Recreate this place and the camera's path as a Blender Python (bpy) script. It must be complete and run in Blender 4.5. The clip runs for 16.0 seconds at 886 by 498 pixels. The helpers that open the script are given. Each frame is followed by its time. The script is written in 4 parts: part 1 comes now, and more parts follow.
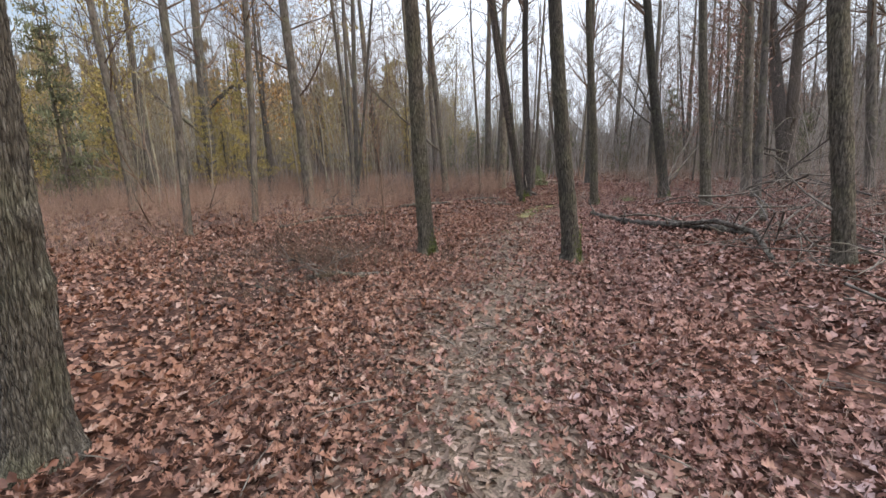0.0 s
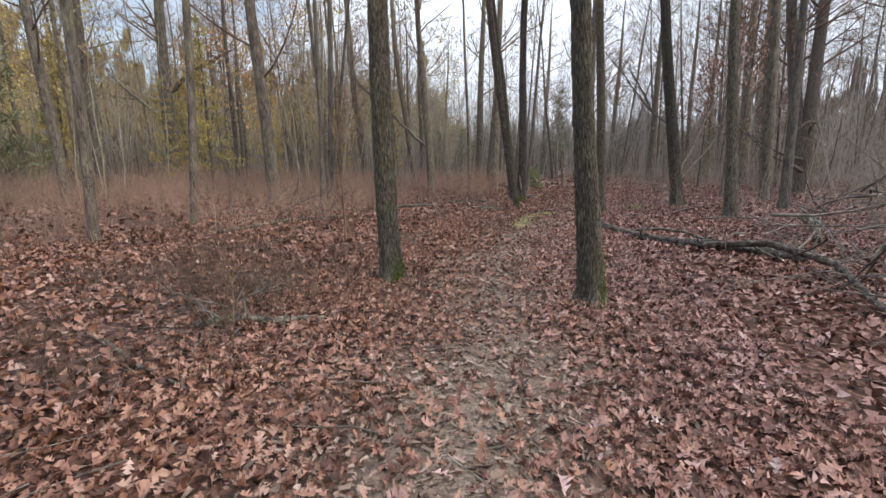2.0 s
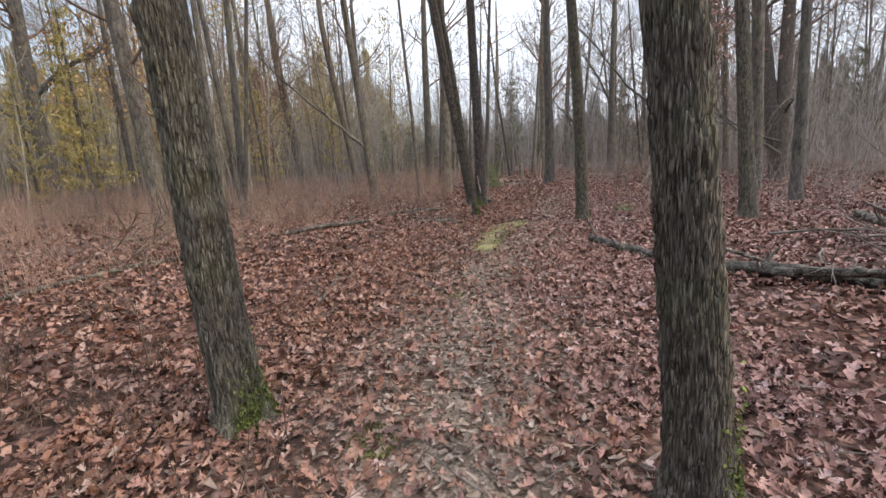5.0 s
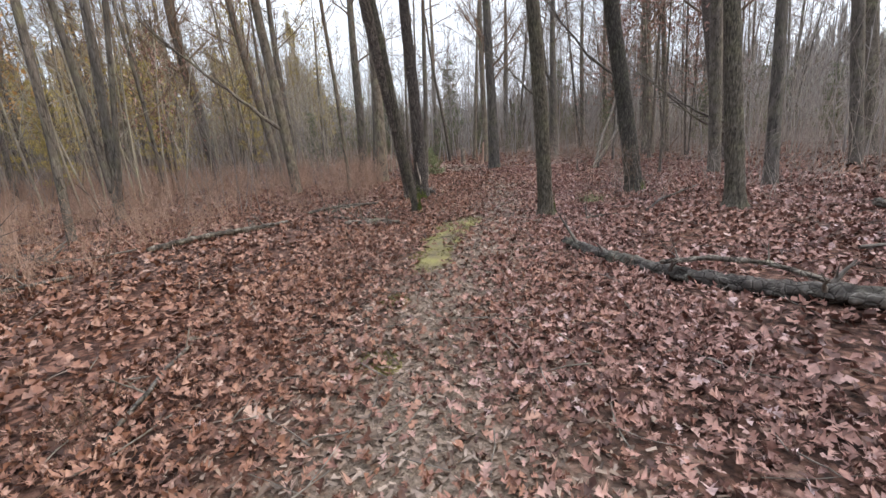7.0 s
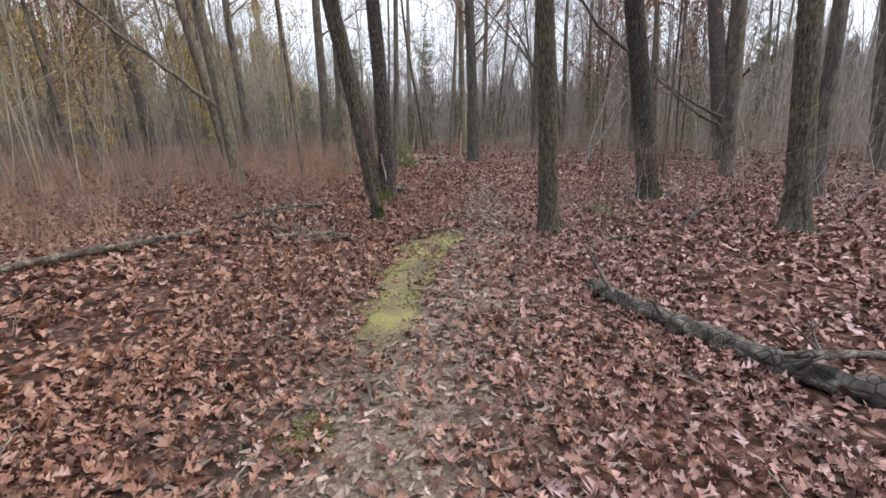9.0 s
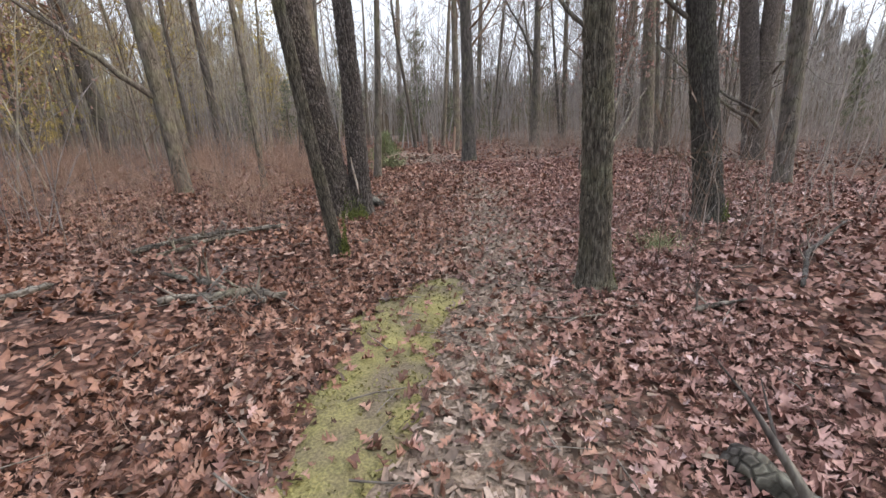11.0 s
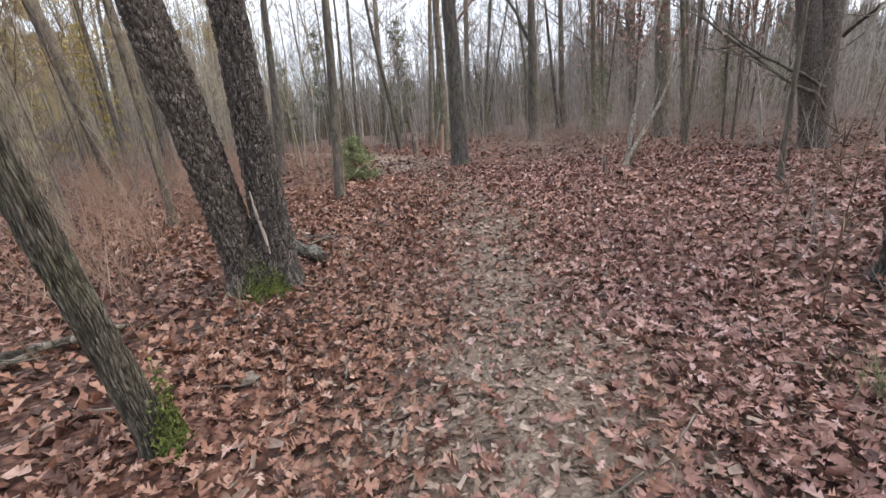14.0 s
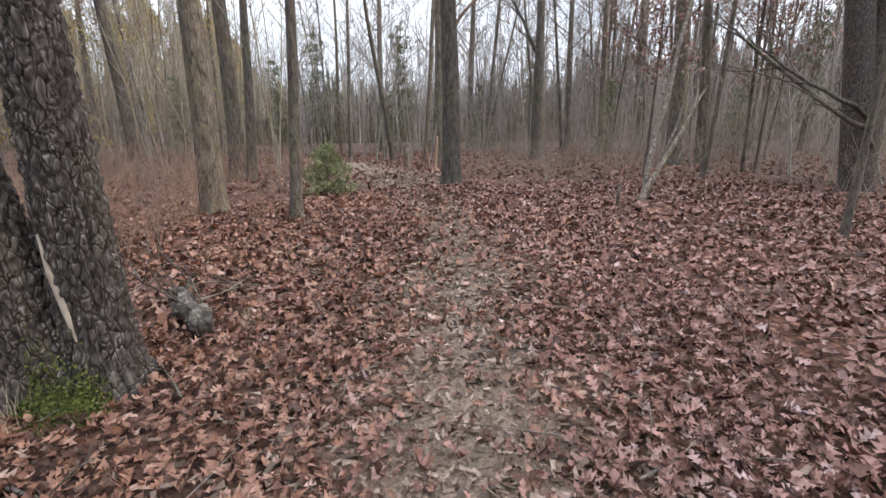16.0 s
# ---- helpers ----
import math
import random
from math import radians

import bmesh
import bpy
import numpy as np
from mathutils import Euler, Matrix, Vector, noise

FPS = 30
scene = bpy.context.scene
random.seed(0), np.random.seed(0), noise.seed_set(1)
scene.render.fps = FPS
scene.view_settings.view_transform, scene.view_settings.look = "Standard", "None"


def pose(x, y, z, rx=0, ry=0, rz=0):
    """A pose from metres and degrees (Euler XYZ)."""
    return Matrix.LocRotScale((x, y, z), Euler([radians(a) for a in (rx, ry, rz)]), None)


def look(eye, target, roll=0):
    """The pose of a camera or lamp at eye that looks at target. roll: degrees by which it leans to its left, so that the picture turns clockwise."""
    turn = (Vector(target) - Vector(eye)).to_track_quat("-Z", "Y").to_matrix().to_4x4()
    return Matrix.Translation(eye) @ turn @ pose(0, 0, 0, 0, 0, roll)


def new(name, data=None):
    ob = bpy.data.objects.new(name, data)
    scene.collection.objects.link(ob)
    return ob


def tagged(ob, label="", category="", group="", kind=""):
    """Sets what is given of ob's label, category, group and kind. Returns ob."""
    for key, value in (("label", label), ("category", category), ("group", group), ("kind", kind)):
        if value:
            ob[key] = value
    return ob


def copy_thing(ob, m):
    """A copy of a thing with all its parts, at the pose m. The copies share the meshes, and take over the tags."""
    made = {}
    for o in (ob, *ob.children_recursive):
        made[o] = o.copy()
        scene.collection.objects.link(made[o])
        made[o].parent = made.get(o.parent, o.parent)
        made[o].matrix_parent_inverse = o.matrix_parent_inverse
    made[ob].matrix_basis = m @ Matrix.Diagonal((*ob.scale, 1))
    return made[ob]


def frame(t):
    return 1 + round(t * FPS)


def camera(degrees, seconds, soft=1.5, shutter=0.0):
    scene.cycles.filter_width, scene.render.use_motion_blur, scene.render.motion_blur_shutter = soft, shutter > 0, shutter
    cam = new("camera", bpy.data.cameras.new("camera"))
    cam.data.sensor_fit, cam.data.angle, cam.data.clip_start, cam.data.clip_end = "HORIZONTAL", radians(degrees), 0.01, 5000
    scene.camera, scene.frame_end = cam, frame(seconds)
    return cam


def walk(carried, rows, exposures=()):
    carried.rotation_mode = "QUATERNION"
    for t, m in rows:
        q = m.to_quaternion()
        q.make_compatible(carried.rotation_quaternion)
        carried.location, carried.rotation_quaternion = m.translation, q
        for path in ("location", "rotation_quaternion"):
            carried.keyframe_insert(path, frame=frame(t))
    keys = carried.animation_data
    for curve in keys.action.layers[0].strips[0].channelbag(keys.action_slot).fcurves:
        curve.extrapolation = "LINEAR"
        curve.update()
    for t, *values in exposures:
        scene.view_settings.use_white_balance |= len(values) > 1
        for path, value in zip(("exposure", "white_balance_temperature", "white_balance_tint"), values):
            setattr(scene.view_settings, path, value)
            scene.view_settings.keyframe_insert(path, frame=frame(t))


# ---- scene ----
cam = camera(91.7, 16.0)
PATH = [
    (0, (0.019, 0.021, 1.527), (0.025, 1.982, 1.134), -1.8),
    (0.5, (0.059, 0.538, 1.545), (0.103, 2.496, 1.137), -1.7),
    (1, (0.168, 1.033, 1.559), (0.222, 2.989, 1.147), -0.6),
    (1.5, (0.21, 1.571, 1.512), (0.263, 3.529, 1.106), -0.0),
    (2, (0.29, 2.064, 1.482), (0.345, 4.022, 1.079), -0.1),
    (2.5, (0.354, 2.549, 1.473), (0.408, 4.507, 1.069), 0.0),
    (3, (0.383, 3.088, 1.48), (0.449, 5.048, 1.087), -0.0),
    (3.5, (0.525, 3.553, 1.467), (0.611, 5.513, 1.076), 0.0),
    (4, (0.62, 4.026, 1.448), (0.789, 5.98, 1.055), -0.9),
    (4.2, (0.642, 4.22, 1.478), (0.835, 6.172, 1.089), -1.7),
    (6.3, (1.087, 6.35, 1.472), (1.418, 8.269, 1.016), -2.9),
    (6.5, (1.127, 6.517, 1.439), (1.508, 8.425, 0.978), -2.7),
    (7, (1.207, 7.033, 1.429), (1.705, 8.908, 0.942), -3.6),
    (7.5, (1.364, 7.534, 1.448), (1.923, 9.388, 0.946), -3.9),
    (8, (1.508, 8.048, 1.41), (2.1, 9.891, 0.907), -3.5),
    (8.5, (1.687, 8.556, 1.389), (2.303, 10.387, 0.869), -3.5),
    (9, (1.843, 9.023, 1.41), (2.454, 10.849, 0.87), -1.5),
    (9.2, (1.869, 9.23, 1.411), (2.484, 11.055, 0.87), -2.0),
    (11.3, (2.748, 11.294, 1.428), (3.389, 13.102, 0.863), -1.5),
    (11.5, (2.841, 11.435, 1.419), (3.476, 13.246, 0.855), -2.2),
    (12, (3.015, 11.908, 1.415), (3.657, 13.715, 0.845), -2.8),
    (12.5, (3.242, 12.401, 1.416), (3.885, 14.204, 0.836), -2.3),
    (13, (3.436, 12.879, 1.429), (4.08, 14.683, 0.852), -1.8),
    (13.5, (3.607, 13.365, 1.453), (4.249, 15.167, 0.87), -4.0),
    (14, (3.797, 13.789, 1.437), (4.446, 15.59, 0.857), -4.3),
    (14.5, (3.943, 14.168, 1.414), (4.595, 15.97, 0.838), -4.2),
    (15, (4.13, 14.544, 1.416), (4.793, 16.342, 0.841), -4.1),
    (15.3, (4.321, 14.766, 1.432), (4.988, 16.563, 0.859), -4.0),
    (15.5, (4.402, 14.868, 1.43), (5.072, 16.666, 0.864), -2.8),
    (16, (4.687, 15.216, 1.435), (5.359, 17.022, 0.901), -0.6),
]
walk(cam, [(t, look(eye, target, roll)) for t, eye, target, roll in PATH],
     exposures=((0, 0.05), (3, 0.1), (7, 0.28), (9, 0.27), (12, 0.42), (14, 0.47), (16, 0.38)))

# ---- world and sun ----
SKY_TOP = 3.8
SUN_EL, SUN_AZ = 22.0, 118.0   # degrees; azimuth clockwise from +y
world = bpy.data.worlds.new("sky")
scene.world = world
world.use_nodes = True
wn, wl = world.node_tree.nodes, world.node_tree.links
sky = wn.new("ShaderNodeTexSky")
sky.sky_type, sky.sun_disc = "NISHITA", False
sky.sun_elevation, sky.sun_rotation = radians(SUN_EL), radians(SUN_AZ)
sky.air_density, sky.dust_density = 1.0, 1.2
wc = wn.new("ShaderNodeTexCoord")
cloud = wn.new("ShaderNodeTexNoise")
cloud.inputs["Scale"].default_value, cloud.inputs["Detail"].default_value = 2.2, 6
wmap = wn.new("ShaderNodeMapping")
wmap.inputs["Scale"].default_value = (1, 1, 2.6)
cramp = wn.new("ShaderNodeValToRGB")
cramp.color_ramp.elements[0].position, cramp.color_ramp.elements[1].position = 0.3, 0.58
cramp.color_ramp.elements[0].color = (0.3, 0.3, 0.3, 1)   # thin veil between the clouds
wmix = wn.new("ShaderNodeMixRGB")
wmix.inputs["Color2"].default_value = (10.2, 10.9, 12.2, 1)
wl.new(wc.outputs["Generated"], wmap.inputs["Vector"])
wl.new(wmap.outputs[0], cloud.inputs["Vector"])
wsep = wn.new("ShaderNodeSeparateXYZ")
wl.new(wc.outputs["Generated"], wsep.inputs[0])
wside = wn.new("ShaderNodeMath")   # cloud thickens towards the sun's side
wside.operation, wside.inputs[1].default_value = "MULTIPLY_ADD", 0.2
wl.new(wsep.outputs["X"], wside.inputs[0])
wl.new(cloud.outputs["Fac"], wside.inputs[2])
wl.new(wside.outputs[0], cramp.inputs["Fac"])
wl.new(cramp.outputs["Color"], wmix.inputs["Fac"])
wl.new(sky.outputs[0], wmix.inputs["Color1"])
wup = wn.new("ShaderNodeMapRange")   # a clouded sky is brighter overhead than near the horizon
wup.inputs["From Min"].default_value, wup.inputs["From Max"].default_value = 0.25, 0.9
wup.inputs["To Min"].default_value, wup.inputs["To Max"].default_value = 1.08, SKY_TOP
wl.new(wsep.outputs["Z"], wup.inputs["Value"])
wgain = wn.new("ShaderNodeMixRGB")
wgain.blend_type = "MULTIPLY"
wgain.inputs["Fac"].default_value = 1
wl.new(wmix.outputs[0], wgain.inputs["Color1"])
wl.new(wup.outputs[0], wgain.inputs["Color2"])
wl.new(wgain.outputs[0], wn["Background"].inputs["Color"])
wn["Background"].inputs["Strength"].default_value = 0.1
sun = new("sun", bpy.data.lights.new("sun", "SUN"))
sun.data.energy, sun.data.angle, sun.data.color = 2.7, radians(7), (1.0, 0.84, 0.64)
sa, se = radians(SUN_AZ), radians(SUN_EL)
sun.matrix_world = look((0, 0, 30), (-30 * math.sin(sa), -30 * math.cos(sa), 30 - 30 * math.tan(se)))

# ---- materials ----
def mat(name, rough=0.85):
    m = bpy.data.materials.new(name)
    m.use_nodes = True
    n, l = m.node_tree.nodes, m.node_tree.links
    b = n["Principled BSDF"]
    b.inputs["Roughness"].default_value = rough
    b.inputs["Specular IOR Level"].default_value = 0.25
    return m, n, l, b


def ramp(n, stops):
    r = n.new("ShaderNodeValToRGB")
    e = r.color_ramp.elements
    while len(e) < len(stops):
        e.new(0.5)
    for k, (p, c) in zip(e, stops):
        k.position, k.color = p, (*c, 1)
    return r


def tex(n, l, kind, scale, detail=4, stretch=(1, 1, 1), space="Object"):
    c = n.new("ShaderNodeTexCoord")
    mp = n.new("ShaderNodeMapping")
    mp.inputs["Scale"].default_value = stretch
    t = n.new(kind)
    t.inputs["Scale"].default_value = scale
    if kind == "ShaderNodeTexNoise":
        t.inputs["Detail"].default_value = detail
    l.new(c.outputs[space], mp.inputs["Vector"])
    l.new(mp.outputs[0], t.inputs["Vector"])
    return t


def mixed(n, l, fac, a, b, blend="MIX"):
    x = n.new("ShaderNodeMixRGB")
    x.blend_type = blend
    for sock, v in zip(("Fac", "Color1", "Color2"), (fac, a, b)):
        if isinstance(v, (int, float)):
            x.inputs[sock].default_value = v
        elif isinstance(v, tuple):
            x.inputs[sock].default_value = (*v, 1)
        else:
            l.new(v, x.inputs[sock])
    return x.outputs[0]


def bump(n, l, b, height, strength, dist):
    k = n.new("ShaderNodeBump")
    k.inputs["Strength"].default_value, k.inputs["Distance"].default_value = strength, dist
    l.new(height, k.inputs["Height"])
    l.new(k.outputs[0], b.inputs["Normal"])


def leaf_material(name, stops, patch, rough=0.62):
    """Dry leaves: each its own tone, tinted in drifts, with blotches and a dull sheen."""
    m, n, l, b = mat(name, rough)
    b.inputs["Specular IOR Level"].default_value = 0.34
    g = n.new("ShaderNodeNewGeometry")
    r = ramp(n, stops)
    l.new(g.outputs["Random Per Island"], r.inputs["Fac"])
    drift = tex(n, l, "ShaderNodeTexNoise", 0.45, 3)
    dr = ramp(n, [(0.35, (1, 1, 1)), (0.65, patch)])
    l.new(drift.outputs["Fac"], dr.inputs["Fac"])
    c = mixed(n, l, 1.0, r.outputs[0], dr.outputs[0], "MULTIPLY")
    spots = tex(n, l, "ShaderNodeTexNoise", 38, 4)
    sr = ramp(n, [(0.3, (0.55, 0.52, 0.5)), (0.6, (1.08, 1.06, 1.04))])
    l.new(spots.outputs["Fac"], sr.inputs["Fac"])
    c = mixed(n, l, 0.8, c, sr.outputs[0], "MULTIPLY")
    l.new(c, b.inputs["Base Color"])
    bump(n, l, b, spots.outputs["Fac"], 0.35, 0.004)
    return m


OAK = [(0.0, (0.04, 0.016, 0.01)), (0.25, (0.13, 0.058, 0.037)), (0.5, (0.215, 0.103, 0.067)), (0.78, (0.27, 0.143, 0.097)),
       (0.96, (0.31, 0.185, 0.135)), (1.0, (0.36, 0.25, 0.2))]
M_LEAF = leaf_material("oak leaves dry", OAK, (0.9, 0.92, 0.98))
M_MAUVELEAF = leaf_material("paler mauve oak leaves", [(p, (r * 1.16, g * 1.2, b * 1.36)) for p, (r, g, b) in OAK], (0.9, 0.94, 1.05))
M_BITS = leaf_material("trodden leaf bits", [(0.0, (0.06, 0.04, 0.029)), (0.4, (0.15, 0.105, 0.078)), (0.8, (0.24, 0.178, 0.138)),
                                            (1.0, (0.31, 0.24, 0.195))], (1.0, 0.95, 0.93))
M_PINKLEAF = leaf_material("clinging dead leaves", [(0.0, (0.22, 0.11, 0.085)), (0.6, (0.31, 0.185, 0.15)), (1.0, (0.4, 0.27, 0.23))], (1, 1, 1))


def ground_material():
    m, n, l, b = mat("leaf mould and soil", 0.95)
    v = tex(n, l, "ShaderNodeTexVoronoi", 19)
    warp = tex(n, l, "ShaderNodeTexNoise", 6, 5)
    add = mixed(n, l, 0.12, v.inputs["Vector"].links[0].from_socket, warp.outputs["Color"], "ADD")
    l.new(add, v.inputs["Vector"])
    sep = n.new("ShaderNodeSeparateColor")
    l.new(v.outputs["Color"], sep.inputs[0])
    r = ramp(n, [(0.0, (0.04, 0.018, 0.012)), (0.4, (0.1, 0.048, 0.032)), (0.75, (0.16, 0.085, 0.06)), (1.0, (0.24, 0.15, 0.115))])
    l.new(sep.outputs[0], r.inputs["Fac"])
    d = ramp(n, [(0.2, (1, 1, 1)), (0.75, (0.3, 0.26, 0.24))])
    l.new(v.outputs["Distance"], d.inputs["Fac"])
    litter = mixed(n, l, 1.0, r.outputs[0], d.outputs[0], "MULTIPLY")
    big = tex(n, l, "ShaderNodeTexNoise", 0.5, 4)
    br = ramp(n, [(0.35, (1.1, 0.95, 0.85)), (0.65, (0.8, 0.86, 0.92))])
    l.new(big.outputs["Fac"], br.inputs["Fac"])
    litter = mixed(n, l, 1.0, litter, br.outputs[0], "MULTIPLY")
    fine = tex(n, l, "ShaderNodeTexNoise", 55, 6)
    fr = ramp(n, [(0.3, (0.075, 0.055, 0.042)), (0.55, (0.2, 0.155, 0.115)), (0.75, (0.32, 0.25, 0.2))])
    l.new(fine.outputs["Fac"], fr.inputs["Fac"])
    a = n.new("ShaderNodeAttribute")
    a.attribute_name = "trodden"
    c = mixed(n, l, a.outputs["Fac"], litter, fr.outputs[0])
    l.new(c, b.inputs["Base Color"])
    bump(n, l, b, fine.outputs["Fac"], 0.6, 0.02)
    return m


def bark_material(name, dark, mid, pale, scale=14, green=0.0, cells=0.0, squat=0.2, rim=1.0, crack=0.12, deep=0.28):
    """Bark. cells: plates a metre round the trunk, squat: their width to height, rim: how pale their curled edges are.
    The attribute "ridge" runs from hollow to crest where the trunk has real relief."""
    m, n, l, b = mat(name, 0.9)
    f = tex(n, l, "ShaderNodeTexNoise", scale, 6, (1, 1, 0.3))
    r = ramp(n, [(0.3, dark), (0.5, mid), (0.72, pale)])
    l.new(f.outputs["Fac"], r.inputs["Fac"])
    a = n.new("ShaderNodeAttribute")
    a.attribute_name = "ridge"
    # colour darker in the hollows, paler on the crests
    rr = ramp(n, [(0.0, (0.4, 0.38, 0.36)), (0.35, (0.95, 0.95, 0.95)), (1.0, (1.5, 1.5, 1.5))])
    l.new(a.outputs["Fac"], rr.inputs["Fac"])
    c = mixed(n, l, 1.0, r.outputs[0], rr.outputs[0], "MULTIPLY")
    height = f.outputs["Fac"]
    if cells:
        v = tex(n, l, "ShaderNodeTexVoronoi", cells, 0, (1, 1, squat))
        v.feature = "DISTANCE_TO_EDGE"
        w = tex(n, l, "ShaderNodeTexNoise", cells * 0.8, 3, (1, 1, squat))
        l.new(mixed(n, l, 0.5 / cells, v.inputs["Vector"].links[0].from_socket, w.outputs["Color"], "ADD"), v.inputs["Vector"])
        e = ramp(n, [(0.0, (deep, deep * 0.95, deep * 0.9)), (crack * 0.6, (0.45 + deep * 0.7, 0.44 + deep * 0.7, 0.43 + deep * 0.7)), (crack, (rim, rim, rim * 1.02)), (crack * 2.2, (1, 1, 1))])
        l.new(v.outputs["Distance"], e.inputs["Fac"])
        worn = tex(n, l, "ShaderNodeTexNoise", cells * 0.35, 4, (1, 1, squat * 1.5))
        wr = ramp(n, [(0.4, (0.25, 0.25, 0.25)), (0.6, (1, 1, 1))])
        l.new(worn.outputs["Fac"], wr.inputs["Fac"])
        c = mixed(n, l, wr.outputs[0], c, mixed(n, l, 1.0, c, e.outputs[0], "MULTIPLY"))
        h = ramp(n, [(0.0, (0, 0, 0)), (crack * 1.6, (1, 1, 1))])
        l.new(v.outputs["Distance"], h.inputs["Fac"])
        height = mixed(n, l, 0.35, h.outputs[0], f.outputs["Fac"])
    lich = tex(n, l, "ShaderNodeTexNoise", 2.3, 5)
    lr = ramp(n, [(0.48, (0, 0, 0)), (0.7, (1, 1, 1))])
    l.new(lich.outputs["Fac"], lr.inputs["Fac"])
    k = n.new("ShaderNodeMath")
    k.operation = "MULTIPLY"
    k.inputs[1].default_value = 0.2 + green
    l.new(lr.outputs[0], k.inputs[0])
    c = mixed(n, l, k.outputs[0], c, mixed(n, l, 1.0, c, (1.25, 1.4, 1.0), "MULTIPLY"))
    o = n.new("ShaderNodeObjectInfo")
    ov = ramp(n, [(0, (0.75, 0.75, 0.78)), (1, (1.2, 1.15, 1.08))])
    l.new(o.outputs["Random"], ov.inputs["Fac"])
    c = mixed(n, l, 1.0, c, ov.outputs[0], "MULTIPLY")
    l.new(c, b.inputs["Base Color"])
    bump(n, l, b, height, 0.9, 0.012)
    return m


M_OAK = bark_material("oak bark", (0.048, 0.041, 0.033), (0.088, 0.078, 0.063), (0.15, 0.137, 0.114), 46, 0.45, 78, 0.13, 1.25, 0.12, 0.3)
M_CHERRY = bark_material("scaly dark bark", (0.036, 0.029, 0.025), (0.07, 0.058, 0.05), (0.13, 0.113, 0.102), 44, 0.05, 24, 0.4, 2.6, 0.1, 0.4)
M_BARK = bark_material("grey forest bark", (0.064, 0.056, 0.048), (0.112, 0.098, 0.083), (0.175, 0.154, 0.133), 13, 0.45, 30, 0.16, 1.15, 0.12, 0.3)
# both paler than M_BARK: distance haze in the colour, sun's warmth in the first
M_SUNHAZEBARK = bark_material("pole bark paled by painted haze and sun", (0.2, 0.175, 0.135), (0.31, 0.27, 0.205), (0.42, 0.37, 0.29), 6, 0.3)
M_HAZEBARK = bark_material("far bark paled by painted haze", (0.17, 0.155, 0.145), (0.27, 0.245, 0.23), (0.37, 0.34, 0.32), 6, 0.2)
M_TWIG = bark_material("bare twigs", (0.06, 0.04, 0.03), (0.13, 0.09, 0.066), (0.2, 0.145, 0.11), 6)
M_BRUSH = bark_material("reddish undergrowth stems", (0.14, 0.09, 0.07), (0.235, 0.158, 0.123), (0.32, 0.225, 0.182), 3)
M_DARKSTEM = bark_material("dark bramble stems", (0.05, 0.033, 0.025), (0.095, 0.064, 0.048), (0.16, 0.115, 0.09), 5)
# the stems' own grey, which also stands in for haze on the right
M_GREYBRUSH = bark_material("grey undergrowth stems", (0.1, 0.085, 0.078), (0.2, 0.17, 0.155), (0.3, 0.265, 0.245), 3)
M_DEAD = bark_material("weathered dead wood", (0.045, 0.036, 0.03), (0.1, 0.084, 0.072), (0.22, 0.195, 0.17), 20, 0.3)
M_LOG = bark_material("rotting bark", (0.03, 0.025, 0.021), (0.066, 0.056, 0.047), (0.16, 0.145, 0.125), 11, 0.25, 16, 0.8, 1.6)
M_GREYWOOD = bark_material("bleached sticks", (0.045, 0.039, 0.034), (0.09, 0.079, 0.07), (0.19, 0.17, 0.153), 9)
M_PALEWOOD = bark_material("bare pale wood", (0.25, 0.2, 0.16), (0.4, 0.34, 0.28), (0.52, 0.46, 0.4), 20)


def plant_material(name, stops, rough=0.8):
    m, n, l, b = mat(name, rough)
    g = n.new("ShaderNodeNewGeometry")
    r = ramp(n, stops)
    l.new(g.outputs["Random Per Island"], r.inputs["Fac"])
    t = tex(n, l, "ShaderNodeTexNoise", 1.2, 4)
    tr = ramp(n, [(0.3, (0.7, 0.72, 0.7)), (0.7, (1.2, 1.15, 1.1))])
    l.new(t.outputs["Fac"], tr.inputs["Fac"])
    l.new(mixed(n, l, 1.0, r.outputs[0], tr.outputs[0], "MULTIPLY"), b.inputs["Base Color"])
    return m


M_NEEDLE = plant_material("pine needles", [(0, (0.075, 0.085, 0.05)), (0.6, (0.13, 0.14, 0.08)), (1, (0.2, 0.2, 0.115))])
# gold stands in for low sunlight on the foliage
M_GOLD = plant_material("foliage with low sun in the colour", [(0, (0.2, 0.17, 0.055)), (0.6, (0.36, 0.29, 0.1)), (1, (0.48, 0.37, 0.15))])
M_AMBER = plant_material("amber leaves", [(0, (0.26, 0.14, 0.05)), (0.6, (0.4, 0.24, 0.1)), (1, (0.5, 0.34, 0.17))])
M_MOSS = plant_material("green moss", [(0, (0.045, 0.06, 0.016)), (0.6, (0.095, 0.115, 0.03)), (1, (0.17, 0.18, 0.055))], 0.95)
M_PALEMOSS = plant_material("yellow moss", [(0, (0.095, 0.085, 0.032)), (0.5, (0.15, 0.135, 0.05)), (1, (0.21, 0.185, 0.078))], 0.95)
M_GRASS = plant_material("green grass", [(0, (0.07, 0.1, 0.02)), (1, (0.16, 0.2, 0.05))])
M_STRAW = plant_material("dry straw", [(0, (0.24, 0.19, 0.13)), (1, (0.46, 0.39, 0.28))])


